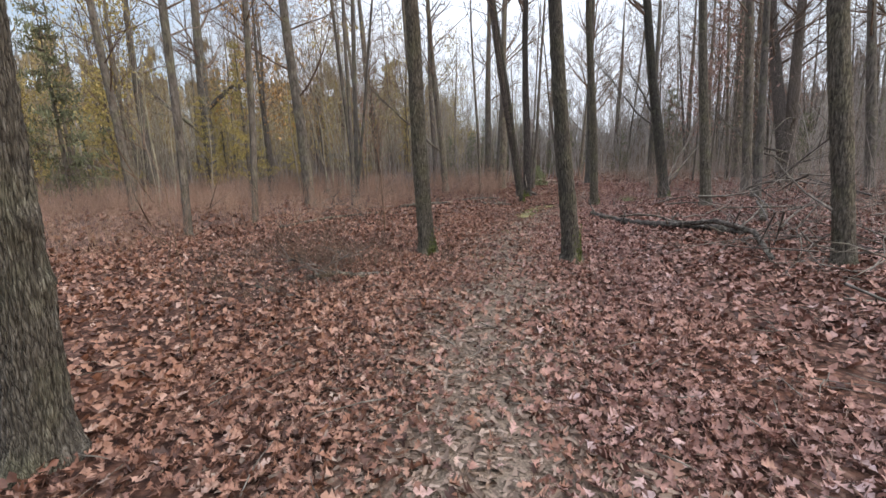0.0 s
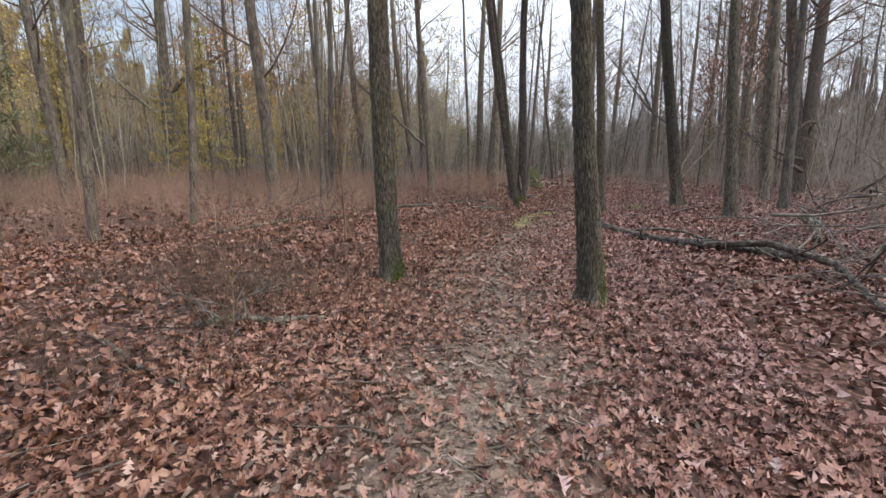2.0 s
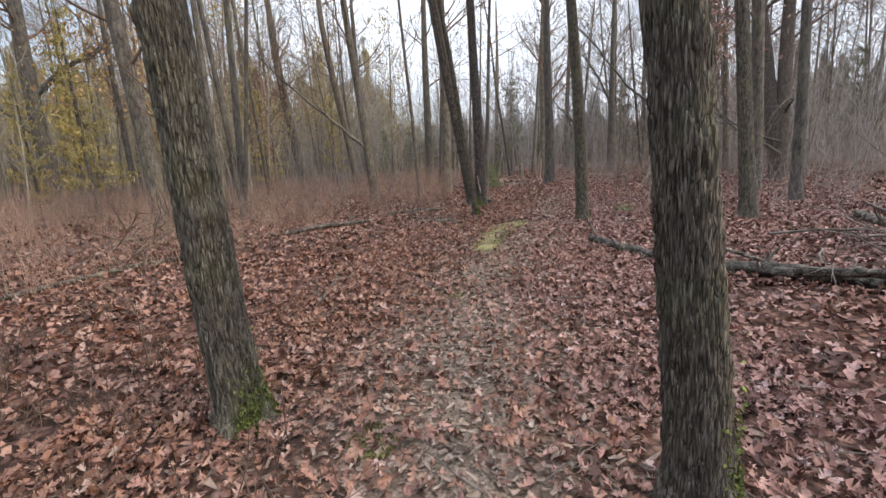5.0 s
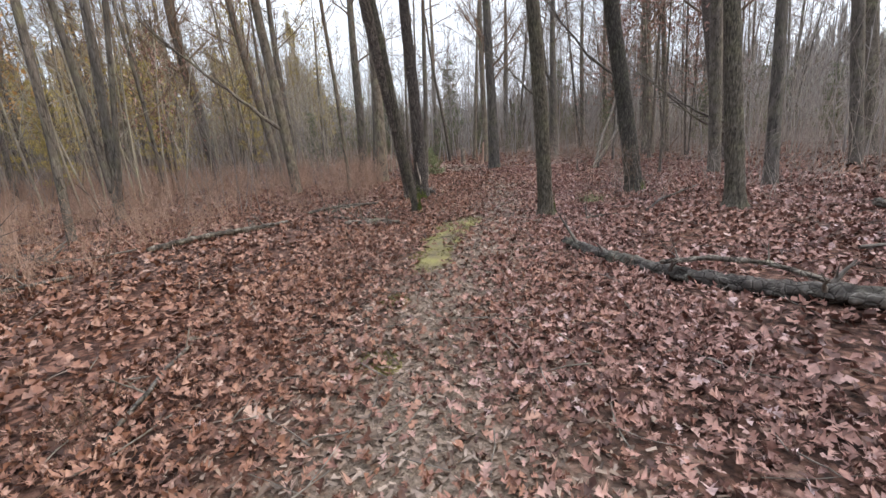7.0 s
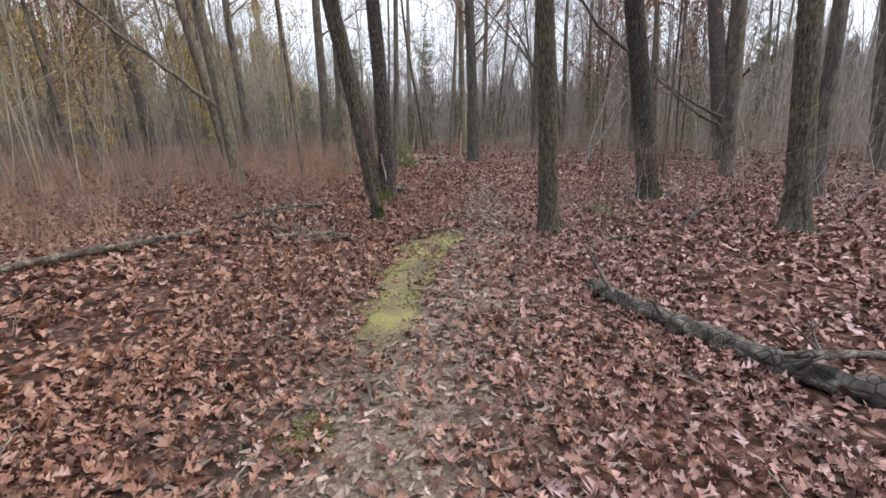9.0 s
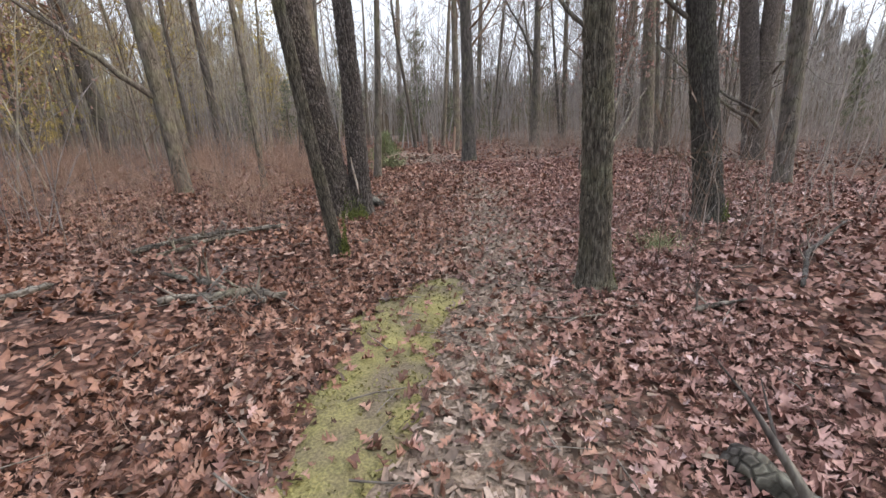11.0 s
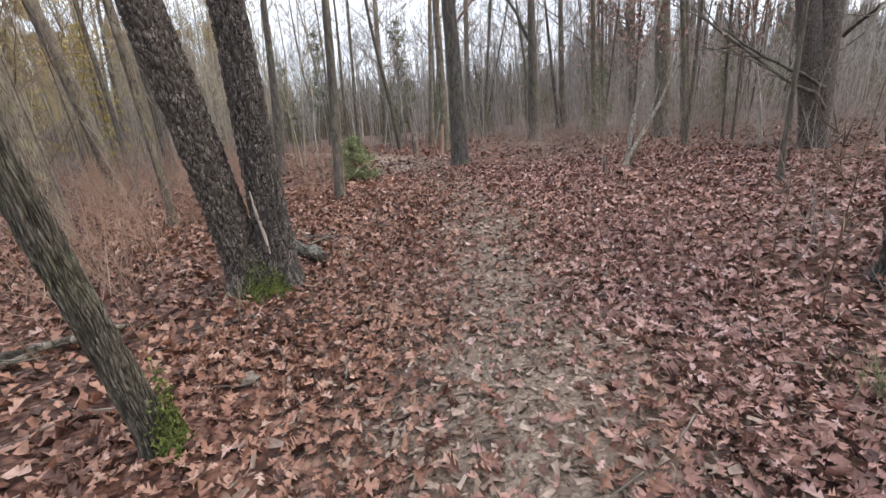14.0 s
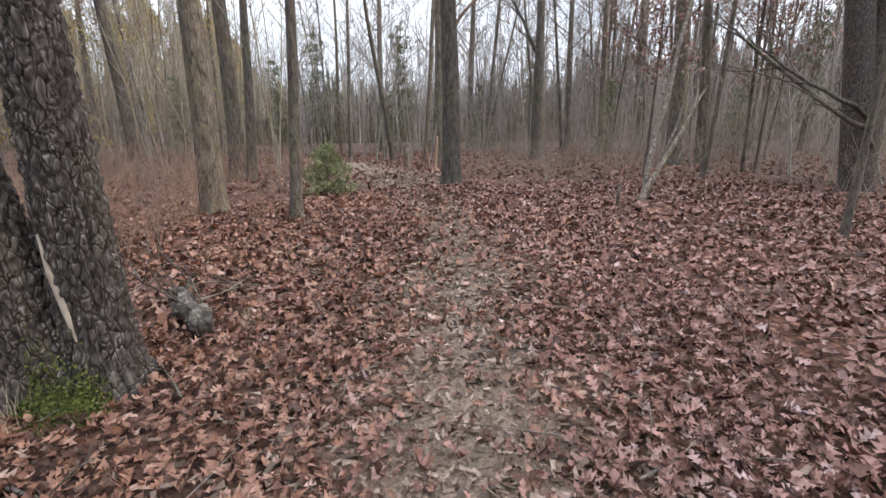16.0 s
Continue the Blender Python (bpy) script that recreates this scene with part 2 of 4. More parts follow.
def moss_ground_material():
    m, n, l, b = mat("mossy soil", 0.97)
    a = tex(n, l, "ShaderNodeTexNoise", 2.6, 6)
    r = ramp(n, [(0.36, (0.12, 0.092, 0.064)), (0.52, (0.165, 0.14, 0.062)), (0.7, (0.235, 0.205, 0.075))])
    l.new(a.outputs["Fac"], r.inputs["Fac"])
    f = tex(n, l, "ShaderNodeTexNoise", 70, 5)
    fr = ramp(n, [(0.3, (0.5, 0.5, 0.5)), (0.65, (1.15, 1.15, 1.1))])
    l.new(f.outputs["Fac"], fr.inputs["Fac"])
    l.new(mixed(n, l, 1.0, r.outputs[0], fr.outputs[0], "MULTIPLY"), b.inputs["Base Color"])
    bump(n, l, b, f.outputs["Fac"], 0.8, 0.012)
    return m


M_GROUND, M_MOSSGROUND = ground_material(), moss_ground_material()

# ---- ground shape ----
PATH_Y = (-40, -3, 3.3, 6.2, 7.8, 10.1, 11.5, 14.0, 16.0, 18.2, 20.5, 24.5, 30, 36, 60)
PATH_X = (0, 0.0, 0.25, 0.9, 1.15, 1.85, 2.5, 3.95, 5.05, 5.9, 6.9, 7.6, 8.1, 7.6, -4)


def path_x(y):
    return np.interp(y, PATH_Y, PATH_X)


def smooth(a, b, x):
    t = np.clip((x - a) / (b - a), 0, 1)
    return t * t * (3 - 2 * t)


def lie(x, y):
    """Height of the forest floor: a slightly sunken path between gentle banks."""
    x, y = np.asarray(x, float), np.asarray(y, float)
    d = x - np.interp(y, (0, 4.2, 9.2, 12.4, 15.2, 26, 33), (0.3, 0.9, 2.1, 3.2, 4.6, 8.2, 9.0))
    near = smooth(0, 4, 18 - y)
    z = -0.08 + 0.08 * smooth(11, 14, y) + 0.1 * smooth(2, 5, d) * near + 0.08 * smooth(1.5, 4.5, -d) * near
    z = z + 0.012 * np.sin(1.9 * x + 0.7 * y) + 0.012 * np.sin(1.3 * y - 0.8 * x + 1) + 0.008 * np.sin(3.7 * x + 2) * np.sin(3.1 * y)
    return z


def trodden(x, y):
    d = np.asarray(x) - path_x(y)
    w = 0.62 + 0.13 * np.sin(1.7 * np.asarray(y)) + 0.06 * np.sin(4.1 * np.asarray(y))
    return np.exp(-(d / w) ** 2)


MOSS_Y = (11.7, 12.0, 12.5, 13.2, 13.8, 14.3, 14.75)
MOSS_L = (2.2, 2.12, 2.3, 2.6, 2.9, 3.05, 3.75)
MOSS_R = (2.4, 2.6, 2.8, 3.25, 3.52, 3.92, 4.02)


def mossy(x, y):
    """1 inside the mossy patch, 0 outside."""
    y = np.asarray(y)
    lo, hi = np.interp(y, MOSS_Y, MOSS_L), np.interp(y, MOSS_Y, MOSS_R)
    wob = 0.07 * np.sin(9 * y) + 0.05 * np.sin(17 * y + 1)
    inside = (x > lo + wob) & (x < hi - wob * 0.7) & (y > 11.7) & (y < 14.75)
    return inside.astype(float)


# ---- mesh tools ----
def mesh_of(name, verts, quads, material, smoothed=False, attr=None):
    me = bpy.data.meshes.new(name)
    verts, quads = np.asarray(verts, np.float32), np.asarray(quads, np.int32)
    me.vertices.add(len(verts))
    me.vertices.foreach_set("co", verts.ravel())
    k = quads.shape[1]
    me.loops.add(quads.size)
    me.loops.foreach_set("vertex_index", quads.ravel())
    me.polygons.add(len(quads))
    me.polygons.foreach_set("loop_start", np.arange(0, quads.size, k, dtype=np.int32))
    if smoothed:
        me.polygons.foreach_set("use_smooth", np.ones(len(quads), bool))
    me.update(calc_edges=True)
    me.materials.append(material)
    if attr:
        a = me.attributes.new(attr[0], "FLOAT", "POINT")
        a.data.foreach_set("value", np.asarray(attr[1], np.float32))
    return me


class Geo:
    """Collects tubes and blades of one mesh."""
    def __init__(self):
        self.v, self.q, self.a, self.n = [], [], [], 0

    def add(self, v, q, a=None):
        self.v.append(np.asarray(v, float))
        self.q.append(np.asarray(q) + self.n)
        self.a.append(np.full(len(v), 0.5) if a is None else a)
        self.n += len(v)

    def tube(self, pts, radii, sides=5, turn=0.0):
        pts, radii = np.asarray(pts, float), np.asarray(radii, float)
        m = len(pts)
        d = np.gradient(pts, axis=0)
        d /= np.linalg.norm(d, axis=1)[:, None] + 1e-9
        ref = np.array([0, 0, 1.0]) if abs(d[:, 2]).max() < 0.8 else np.array([1.0, 0.13, 0])
        s = np.cross(d, ref)
        s /= np.linalg.norm(s, axis=1)[:, None] + 1e-9
        u = np.cross(s, d)
        a = np.arange(sides) * 2 * np.pi / sides + turn
        ring = (np.cos(a)[None, :, None] * s[:, None, :] + np.sin(a)[None, :, None] * u[:, None, :]) * radii[:, None, None]
        v = (pts[:, None, :] + ring).reshape(-1, 3)
        i, j = np.meshgrid(np.arange(m - 1), np.arange(sides), indexing="ij")
        k = (j + 1) % sides
        q = np.stack([i * sides + j, i * sides + k, (i + 1) * sides + k, (i + 1) * sides + j], -1).reshape(-1, 4)
        self.add(v, q)

    def mesh(self, name, material, smoothed=True):
        return mesh_of(name, np.concatenate(self.v), np.concatenate(self.q), material, smoothed, ("ridge", np.concatenate(self.a)))


def part(name, data, parent, label=""):
    ob = new(name, data)
    ob.parent = parent
    return tagged(ob, label)


def stuff(name, data, label, category):
    return tagged(new(name, data), label, category, kind="stuff")


def crooked(rng, start, way, length, steps, bend=0.12, rise=0.0):
    """A wandering line of points."""
    p, d, out = np.array(start, float), np.array(way, float), []
    d /= np.linalg.norm(d)
    for _ in range(steps + 1):
        out.append(p.copy())
        p = p + d * length / steps
        d = d + rng.normal(0, bend, 3) + (0, 0, rise)
        d /= np.linalg.norm(d)
    return np.array(out)


def branch(geo, rng, start, way, length, radius, level, sides=5, kids=5, rise=0.06):
    steps = 5 if level > 1 else 3 if level == 1 else 1
    pts = crooked(rng, start, way, length, steps, 0.13, rise)
    geo.tube(pts, radius * np.linspace(1, 0.25 if level else 0.12, len(pts)), sides)
    if not level:
        return
    for _ in range(kids):
        f = rng.uniform(0.25, 1.0)
        k = min(int(f * steps), steps - 1)
        p = pts[k] + (pts[k + 1] - pts[k]) * (f * steps - k)
        d = pts[k + 1] - pts[k]
        d = d / np.linalg.norm(d) + rng.normal(0, 0.55, 3) + (0, 0, 0.15)
        branch(geo, rng, p, d, length * rng.uniform(0.35, 0.6), max(radius * 0.5 * (1 - 0.5 * f), 0.006), level - 1, max(3, sides - 1), kids, rise)


def trunk_line(height, lean, bow=0.0, steps=22):
    z = np.linspace(0, 1, steps) ** 1.5 * height
    k = np.where(z < 8, z, 8 + (z - 8) * 0.5)
    wob = bow * np.sin(z * 0.7)
    return np.stack([lean[0] * k + wob, lean[1] * k + wob * 0.4, z], 1)


def radius_at(z, rb, rt, zt, height):
    """Taper: rb near the foot, rt at height zt, thin at the top, with a flared foot."""
    body = np.where(z < zt, rb + (rt - rb) * z / zt, rt * np.clip((height - z) / (height - zt), 0.03, 1) ** 0.8)
    return body * (1 + 0.32 * np.exp(-z / 0.14))


def furrowed_trunk(seed, height, lean, rb, rt, zt, kind="ridge", knots=(), fine=True):
    """Trunk with real furrows up to 5 m; smoother above."""
    sides, dz = (160, 0.021) if fine else (52, 0.05)
    z1 = np.arange(-0.12, 5.2 if not fine else 4.2, dz)
    z = np.concatenate([z1, np.linspace(5.3, height, 30)])
    k = np.where(z < 8, z, 8 + (z - 8) * 0.5)
    cx, cy = lean[0] * k + 0.02 * np.sin(z * 1.1 + seed), lean[1] * k + 0.02 * np.sin(z * 0.8 + seed * 2)
    ang = np.arange(sides) * 2 * np.pi / sides
    r = radius_at(np.clip(z, 0, None), rb, rt, zt, height)
    v, a = np.zeros((len(z), sides, 3)), np.zeros((len(z), sides))
    for i, zz in enumerate(z):
        for j, t in enumerate(ang):
            c, s = math.cos(t), math.sin(t)
            if kind == "ridge":
                p = Vector((c * rb * 95 + seed, s * rb * 95, zz * 8.5))
                h = abs(noise.noise(p)) * 2.6 + 0.3 * noise.noise(p * 2.1)
                amp = 0.011
            else:
                p = Vector((c * rb * 22 + seed + 0.5 * noise.noise(Vector((c, s, zz * 6))), s * rb * 22, zz * 13))
                dist = noise.voronoi(p)[0]
                gap = dist[1] - dist[0]
                h = min(gap * 2.4, 1.0) + 0.25 * noise.noise(p * 2.2)
                amp = 0.022
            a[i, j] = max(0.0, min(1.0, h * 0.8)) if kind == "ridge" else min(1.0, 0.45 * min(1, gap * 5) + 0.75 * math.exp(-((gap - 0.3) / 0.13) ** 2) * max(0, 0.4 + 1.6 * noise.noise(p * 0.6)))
            root = 0.3 * rb * math.exp(-max(zz, 0) / 0.1) * (0.5 + 0.5 * math.sin(t * 4 + seed)) + 0.03 * rb * noise.noise(Vector((c, s, zz * 0.9 + seed)))
            rad = r[i] + amp * (h - 0.6) * min(1.0, r[i] / 0.1) + root
            for kz, ka, kr in knots:
                e = math.exp(-((zz - kz) / 0.07) ** 2) * math.exp(-((math.atan2(math.sin(t - ka), math.cos(t - ka))) / 0.5) ** 2)
                rad += kr * e
            v[i, j] = (cx[i] + c * rad, cy[i] + s * rad, zz)
    m = len(z)
    i, j = np.meshgrid(np.arange(m - 1), np.arange(sides), indexing="ij")
    k2 = (j + 1) % sides
    q = np.stack([i * sides + j, i * sides + k2, (i + 1) * sides + k2, (i + 1) * sides + j], -1).reshape(-1, 4)
    return v.reshape(-1, 3), q, a.ravel()


def crown_geo(rng, line, rt, first, limbs, reach, kids=5, level=2):
    g = Geo()
    top = line[-1, 2]
    for _ in range(limbs):
        z = first + (top - first) * rng.uniform(0, 1) ** 1.2
        p = np.array([np.interp(z, line[:, 2], line[:, 0]), np.interp(z, line[:, 2], line[:, 1]), z])
        az = rng.uniform(0, 6.283)
        up = rng.uniform(0.35, 1.3)
        f = 1 - 0.65 * (z - first) / (top - first + 0.1)
        branch(g, rng, p, (math.cos(az), math.sin(az), up), reach * f * rng.uniform(0.6, 1.1), max(0.012, rt * 0.25 * f), level, 5, kids)
    return g


# ---- the forest floor ----
def build_ground():
    ys = np.concatenate([[-3000, -800, -200, -80, -40], np.arange(-25, 60, 0.4), [70, 90, 130, 250, 900, 3000]])
    xs = np.concatenate([[-3000, -800, -200, -80, -50], np.arange(-30, 40, 0.4), [50, 80, 200, 800, 3000]])
    x, y = np.meshgrid(xs, ys)
    z = lie(x, y)
    v = np.stack([x, y, z], -1).reshape(-1, 3)
    nx = len(xs)
    i, j = np.meshgrid(np.arange(len(ys) - 1), np.arange(nx - 1), indexing="ij")
    q = np.stack([i * nx + j, i * nx + j + 1, (i + 1) * nx + j + 1, (i + 1) * nx + j], -1).reshape(-1, 4)
    me = mesh_of("ground", v, q, M_GROUND, True, ("trodden", (trodden(x, y) * 0.85).ravel()))
    tagged(new("ground", me), "forest floor of brown leaf mould with a worn path", "ground", kind="structure")


build_ground()

# leaf outlines: half widths along the midrib
LOBED = ((0.0, 0.015), (0.14, 0.025), (0.3, 0.24), (0.38, 0.05), (0.55, 0.32), (0.66, 0.06), (0.8, 0.2), (1.0, 0.01))
COARSE = ((0.0, 0.03), (0.3, 0.26), (0.45, 0.08), (0.68, 0.27), (1.0, 0.03))
KITE = ((0.0, 0.02), (0.5, 0.3), (1.0, 0.02))


def scatter_leaves(name, rng, x, y, size, outline, material, label, category="dead leaves", lift=0.025, tilt=0.4, at_z=None, spread=None):
    """One mesh of many curled leaves lying at x, y."""
    m = len(x)
    s = np.array(outline)
    k = len(s)
    tip = s[:, 0] - 0.5 + (0.38 * s[:, 1] if k > 4 else 0)   # lobes point forward
    t = np.concatenate([np.stack([tip, -s[:, 1], np.zeros(k)], 1), np.stack([s[:, 0] - 0.5, np.zeros(k), np.zeros(k)], 1),
                        np.stack([tip, s[:, 1], np.zeros(k)], 1)])
    f = []
    for i in range(k - 1):
        f += [(i, i + 1, k + i + 1, k + i), (k + i, k + i + 1, 2 * k + i + 1, 2 * k + i)]
    v = np.repeat(t[None], m, 0)
    v[:, :, 1] *= rng.uniform(0.75, 1.25, (m, 1))
    v[:, :, 1] += 0.12 * rng.normal(0, 1, (m, 1)) * v[:, :, 0] ** 2 * 2
    curl, fold, twist = rng.normal(0.15, 0.8, (m, 1)), rng.uniform(-0.5, 2.2, (m, 1)), rng.normal(0, 0.8, (m, 1))
    v[:, :, 2] = curl * v[:, :, 0] ** 2 + fold * v[:, :, 1] ** 2 * 1.6 + 0.18 * fold * np.abs(v[:, :, 1]) + twist * v[:, :, 0] * v[:, :, 1]
    v += rng.normal(0, 0.012, v.shape)
    v *= np.asarray(size).reshape(-1, 1, 1)
    if spread is None:
        a, b, c = rng.normal(0, tilt, m), rng.normal(0, tilt, m), rng.uniform(0, 6.283, m)
    else:
        a, b, c = rng.uniform(-3, 3, m), rng.uniform(-3, 3, m), rng.uniform(0, 6.283, m)
    ca, sa_, cb, sb, cc, sc = np.cos(a), np.sin(a), np.cos(b), np.sin(b), np.cos(c), np.sin(c)
    rx = np.stack([np.stack([np.ones(m), 0 * a, 0 * a], 1), np.stack([0 * a, ca, -sa_], 1), np.stack([0 * a, sa_, ca], 1)], 1)
    ry = np.stack([np.stack([cb, 0 * a, sb], 1), np.stack([0 * a, np.ones(m), 0 * a], 1), np.stack([-sb, 0 * a, cb], 1)], 1)
    rz = np.stack([np.stack([cc, -sc, 0 * a], 1), np.stack([sc, cc, 0 * a], 1), np.stack([0 * a, 0 * a, np.ones(m)], 1)], 1)
    v = np.einsum("mij,mkj->mki", rz @ ry @ rx, v)
    z = lie(x, y) + rng.uniform(0.006, lift, m) if at_z is None else at_z
    v += np.stack([x, y, z], 1)[:, None, :]
    q = (np.array(f)[None] + (np.arange(m) * 3 * k)[:, None, None]).reshape(-1, 4)
    return mesh_of(name, v.reshape(-1, 3), q, material)


def litter_points(rng, count, inner, outer, y0, y1):
    """Points between two distances from the path, sparse on it."""
    y = rng.uniform(y0, y1, count)
    d = rng.uniform(inner, outer, count) * rng.choice((-1, 1), count)
    x = path_x(y) + d
    drift = 0.72 + 0.28 * np.sin(1.9 * x + 1.1 * y) * np.sin(1.3 * x - 2.3 * y + 2)
    keep = rng.uniform(0, 1, count) < (1 - 0.74 * trodden(x, y)) * (1 - 0.78 * mossy(x, y)) * drift
    return x[keep], y[keep]


rng = np.random.default_rng(5)
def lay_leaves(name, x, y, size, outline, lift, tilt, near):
    """Red-brown leaves on one side of the path, paler mauve ones on the other, mingling where they meet."""
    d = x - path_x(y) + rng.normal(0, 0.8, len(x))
    for side, material, tone in ((d < 0.25, M_LEAF, "red-brown"), (d >= 0.25, M_MAUVELEAF, "pale mauve-brown")):
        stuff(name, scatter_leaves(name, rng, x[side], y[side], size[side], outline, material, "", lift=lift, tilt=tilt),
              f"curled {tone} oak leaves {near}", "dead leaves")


x, y = litter_points(rng, 78000, 0, 2.4, 0.6, 18.5)
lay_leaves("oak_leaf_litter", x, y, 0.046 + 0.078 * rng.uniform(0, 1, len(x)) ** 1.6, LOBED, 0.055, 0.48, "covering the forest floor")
x, y = litter_points(rng, 82000, 2.3, 8.6, -1, 25)
fx, fy = litter_points(rng, 15000, 0, 2.4, 18.4, 26)
x, y = np.concatenate([x, fx]), np.concatenate([y, fy])
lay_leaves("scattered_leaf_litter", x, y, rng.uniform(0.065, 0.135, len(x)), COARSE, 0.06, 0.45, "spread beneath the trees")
y = rng.uniform(-2, 44, 34000)
x = path_x(y) + rng.uniform(-22, 22, 34000)
far = (np.abs(x - path_x(y)) > 8.5) | (y > 20)
far &= rng.uniform(0, 1, len(x)) > 0.6 * trodden(x, y)
x, y = x[far], y[far]
stuff("distant_leaf_litter", scatter_leaves("distant_leaf_litter", rng, x, y, rng.uniform(0.12, 0.2, len(x)), KITE, M_LEAF, "", lift=0.06),
      "brown fallen leaves under the farther trees", "dead leaves")
y = rng.uniform(0.4, 30, 46000)
x = path_x(y) + rng.normal(0, 0.72, 46000)
keep = mossy(x, y) < 0.5
x, y = x[keep], y[keep]
stuff("trodden_leaf_fragments", scatter_leaves("trodden_leaf_fragments", rng, x, y, rng.uniform(0.025, 0.07, len(x)), ((0, 0.12), (1, 0.2)), M_BITS, "", lift=0.015, tilt=0.25),
      "trampled grey-brown leaf bits on the worn path", "leaf bits")


def build_moss_patch():
    rng = np.random.default_rng(11)
    ys = np.linspace(11.6, 14.85, 90)
    n = 34
    v, rows = [], len(ys)
    for yy in ys:
        lo, hi = np.interp(yy, MOSS_Y, MOSS_L), np.interp(yy, MOSS_Y, MOSS_R)
        c, h = (lo + hi) / 2, (hi - lo) / 2 * (1 + 0.12 * math.sin(9 * yy) + 0.1 * math.sin(21 * yy)) + 0.05
        for f in np.linspace(-1, 1, n):
            xx = c + f * h
            up = 0.028 * (1 - abs(f) ** 3) * smooth(11.6, 11.9, yy) * smooth(0, 0.2, 14.85 - yy) - 0.006 - 0.02 * max(0.0, noise.noise(Vector((xx * 2.6, yy * 2.6, 4))) + 0.55 * (13.0 - yy) * 0.35 + 0.5 * abs(f) ** 2 - 0.35)
            v.append((xx, yy, float(lie(xx, yy)) + float(up) + 0.008 * noise.noise(Vector((xx * 9, yy * 9, 0)))))
    i, j = np.meshgrid(np.arange(rows - 1), np.arange(n - 1), indexing="ij")
    q = np.stack([i * n + j, i * n + j + 1, (i + 1) * n + j + 1, (i + 1) * n + j], -1).reshape(-1, 4)
    ob = tagged(new("moss_patch", mesh_of("moss_patch", v, q, M_MOSSGROUND, True)), "yellow-green moss patch beside the worn path", "moss")
    y = rng.uniform(11.7, 14.75, 9000)
    x = rng.uniform(2.0, 4.1, 9000)
    k = (mossy(x, y) > 0.5) & (np.sin(x * 5 + y * 3) * np.sin(y * 4 - x) > -0.45)
    x, y = x[k], y[k]
    me = scatter_leaves("moss_tuft", rng, x, y, rng.uniform(0.012, 0.03, len(x)), KITE, M_PALEMOSS, "", tilt=0.9, at_z=lie(x, y) + rng.uniform(0.012, 0.028, len(x)))
    tagged(part("moss_tuft", me, ob), kind="stuff")


build_moss_patch()


def moss_spot(x, y, size, count):
    """A low cushion of moss with an uneven rim."""
    rng = np.random.default_rng(int(y * 100))
    bm = bmesh.new()
    bmesh.ops.create_circle(bm, cap_ends=True, segments=30, radius=size * 0.7)
    bmesh.ops.triangulate(bm, faces=bm.faces[:])
    bmesh.ops.subdivide_edges(bm, edges=bm.edges[:], cuts=2)
    for w in bm.verts:
        w.co *= 1 + 0.4 * noise.noise(w.co * (2.0 / size) + Vector((x, y, 0)))
        w.co.z = float(lie(x + w.co.x, y + w.co.y)) - float(lie(x, y)) + 0.012 * (1 - (w.co.xy.length / size) ** 2)
    me = bpy.data.meshes.new("moss_patch")
    bm.to_mesh(me)
    bm.free()
    me.materials.append(M_MOSSGROUND)
    ob = tagged(new("moss_patch", me), "small pale green moss patch on the worn path", "moss")
    ob.location = (x, y, float(lie(x, y)))
    a, r = rng.uniform(0, 6.28, count), size * 0.62 * np.sqrt(rng.uniform(0, 1.3, count))
    px, py = np.cos(a) * r, np.sin(a) * r * 1.2
    tufts = scatter_leaves("moss_tuft", rng, px, py, rng.uniform(0.012, 0.028, count), KITE, M_PALEMOSS, "", tilt=0.9, at_z=rng.uniform(0.008, 0.024, count))
    tagged(part("moss_tuft", tufts, ob), kind="stuff")


moss_spot(0.6, 7.27, 0.2, 500)
moss_spot(1.42, 9.85, 0.24, 500)
moss_spot(1.75, 11.0, 0.2, 400)


# ---- near trees ----
def moss_collar(rng, rb, toward, height=0.22, width=1.3):
    """Tufts of moss gripping one side of a trunk's foot."""
    m = 3600
    a = toward + rng.normal(0, width * 0.42, m)
    z = np.abs(rng.normal(0, height * 0.55, m))
    z[::5] *= 2.2
    flare = 0.3 * rb * np.exp(-z / 0.1) * (0.5 + 0.5 * np.sin(a * 4))
    r = rb * (1 + 0.32 * np.exp(-z / 0.14)) + flare * 0.8 + rng.uniform(-0.01, 0.012, m) + 0.05 * rng.uniform(0, 1, m) ** 2 * np.exp(-z / 0.04)
    return scatter_leaves("moss", rng, np.cos(a) * r, np.sin(a) * r, rng.uniform(0.012, 0.03, m), KITE, M_MOSS, "", at_z=z - 0.02, spread=1)


def near_tree(seed, x, y, rb, rt, zt, lean, label, kind="ridge", material=None, height=17, moss=None, knots=(), limbs=26, first=6.0, fine=True):
    rng = np.random.default_rng(seed)
    ob = new("tree")
    ob.location = (x, y, float(lie(x, y)))
    tagged(ob, label, "tree")
    v, q, a = furrowed_trunk(seed, height, lean, rb, rt, zt, kind, knots, fine)
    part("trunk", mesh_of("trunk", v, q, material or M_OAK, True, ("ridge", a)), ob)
    line = trunk_line(height, lean)
    part("crown", crown_geo(rng, line, rt, first, limbs, 4.0).mesh("crown", M_TWIG), ob, "bare crown of leafless twigs")
    if moss is not None:
        tagged(part("moss", moss_collar(rng, rb, *moss), ob, "bright green moss on the trunk foot"), kind="stuff")
    return ob


def stub_branch(ob, seed, z, way, length, radius, lean=(0, 0), level=1, kids=3, rise=0.02):
    g = Geo()
    branch(g, np.random.default_rng(seed), (lean[0] * z, lean[1] * z, z), way, length, radius, level, 6, kids, rise)
    part("limb", g.mesh("limb", M_BARK), ob)


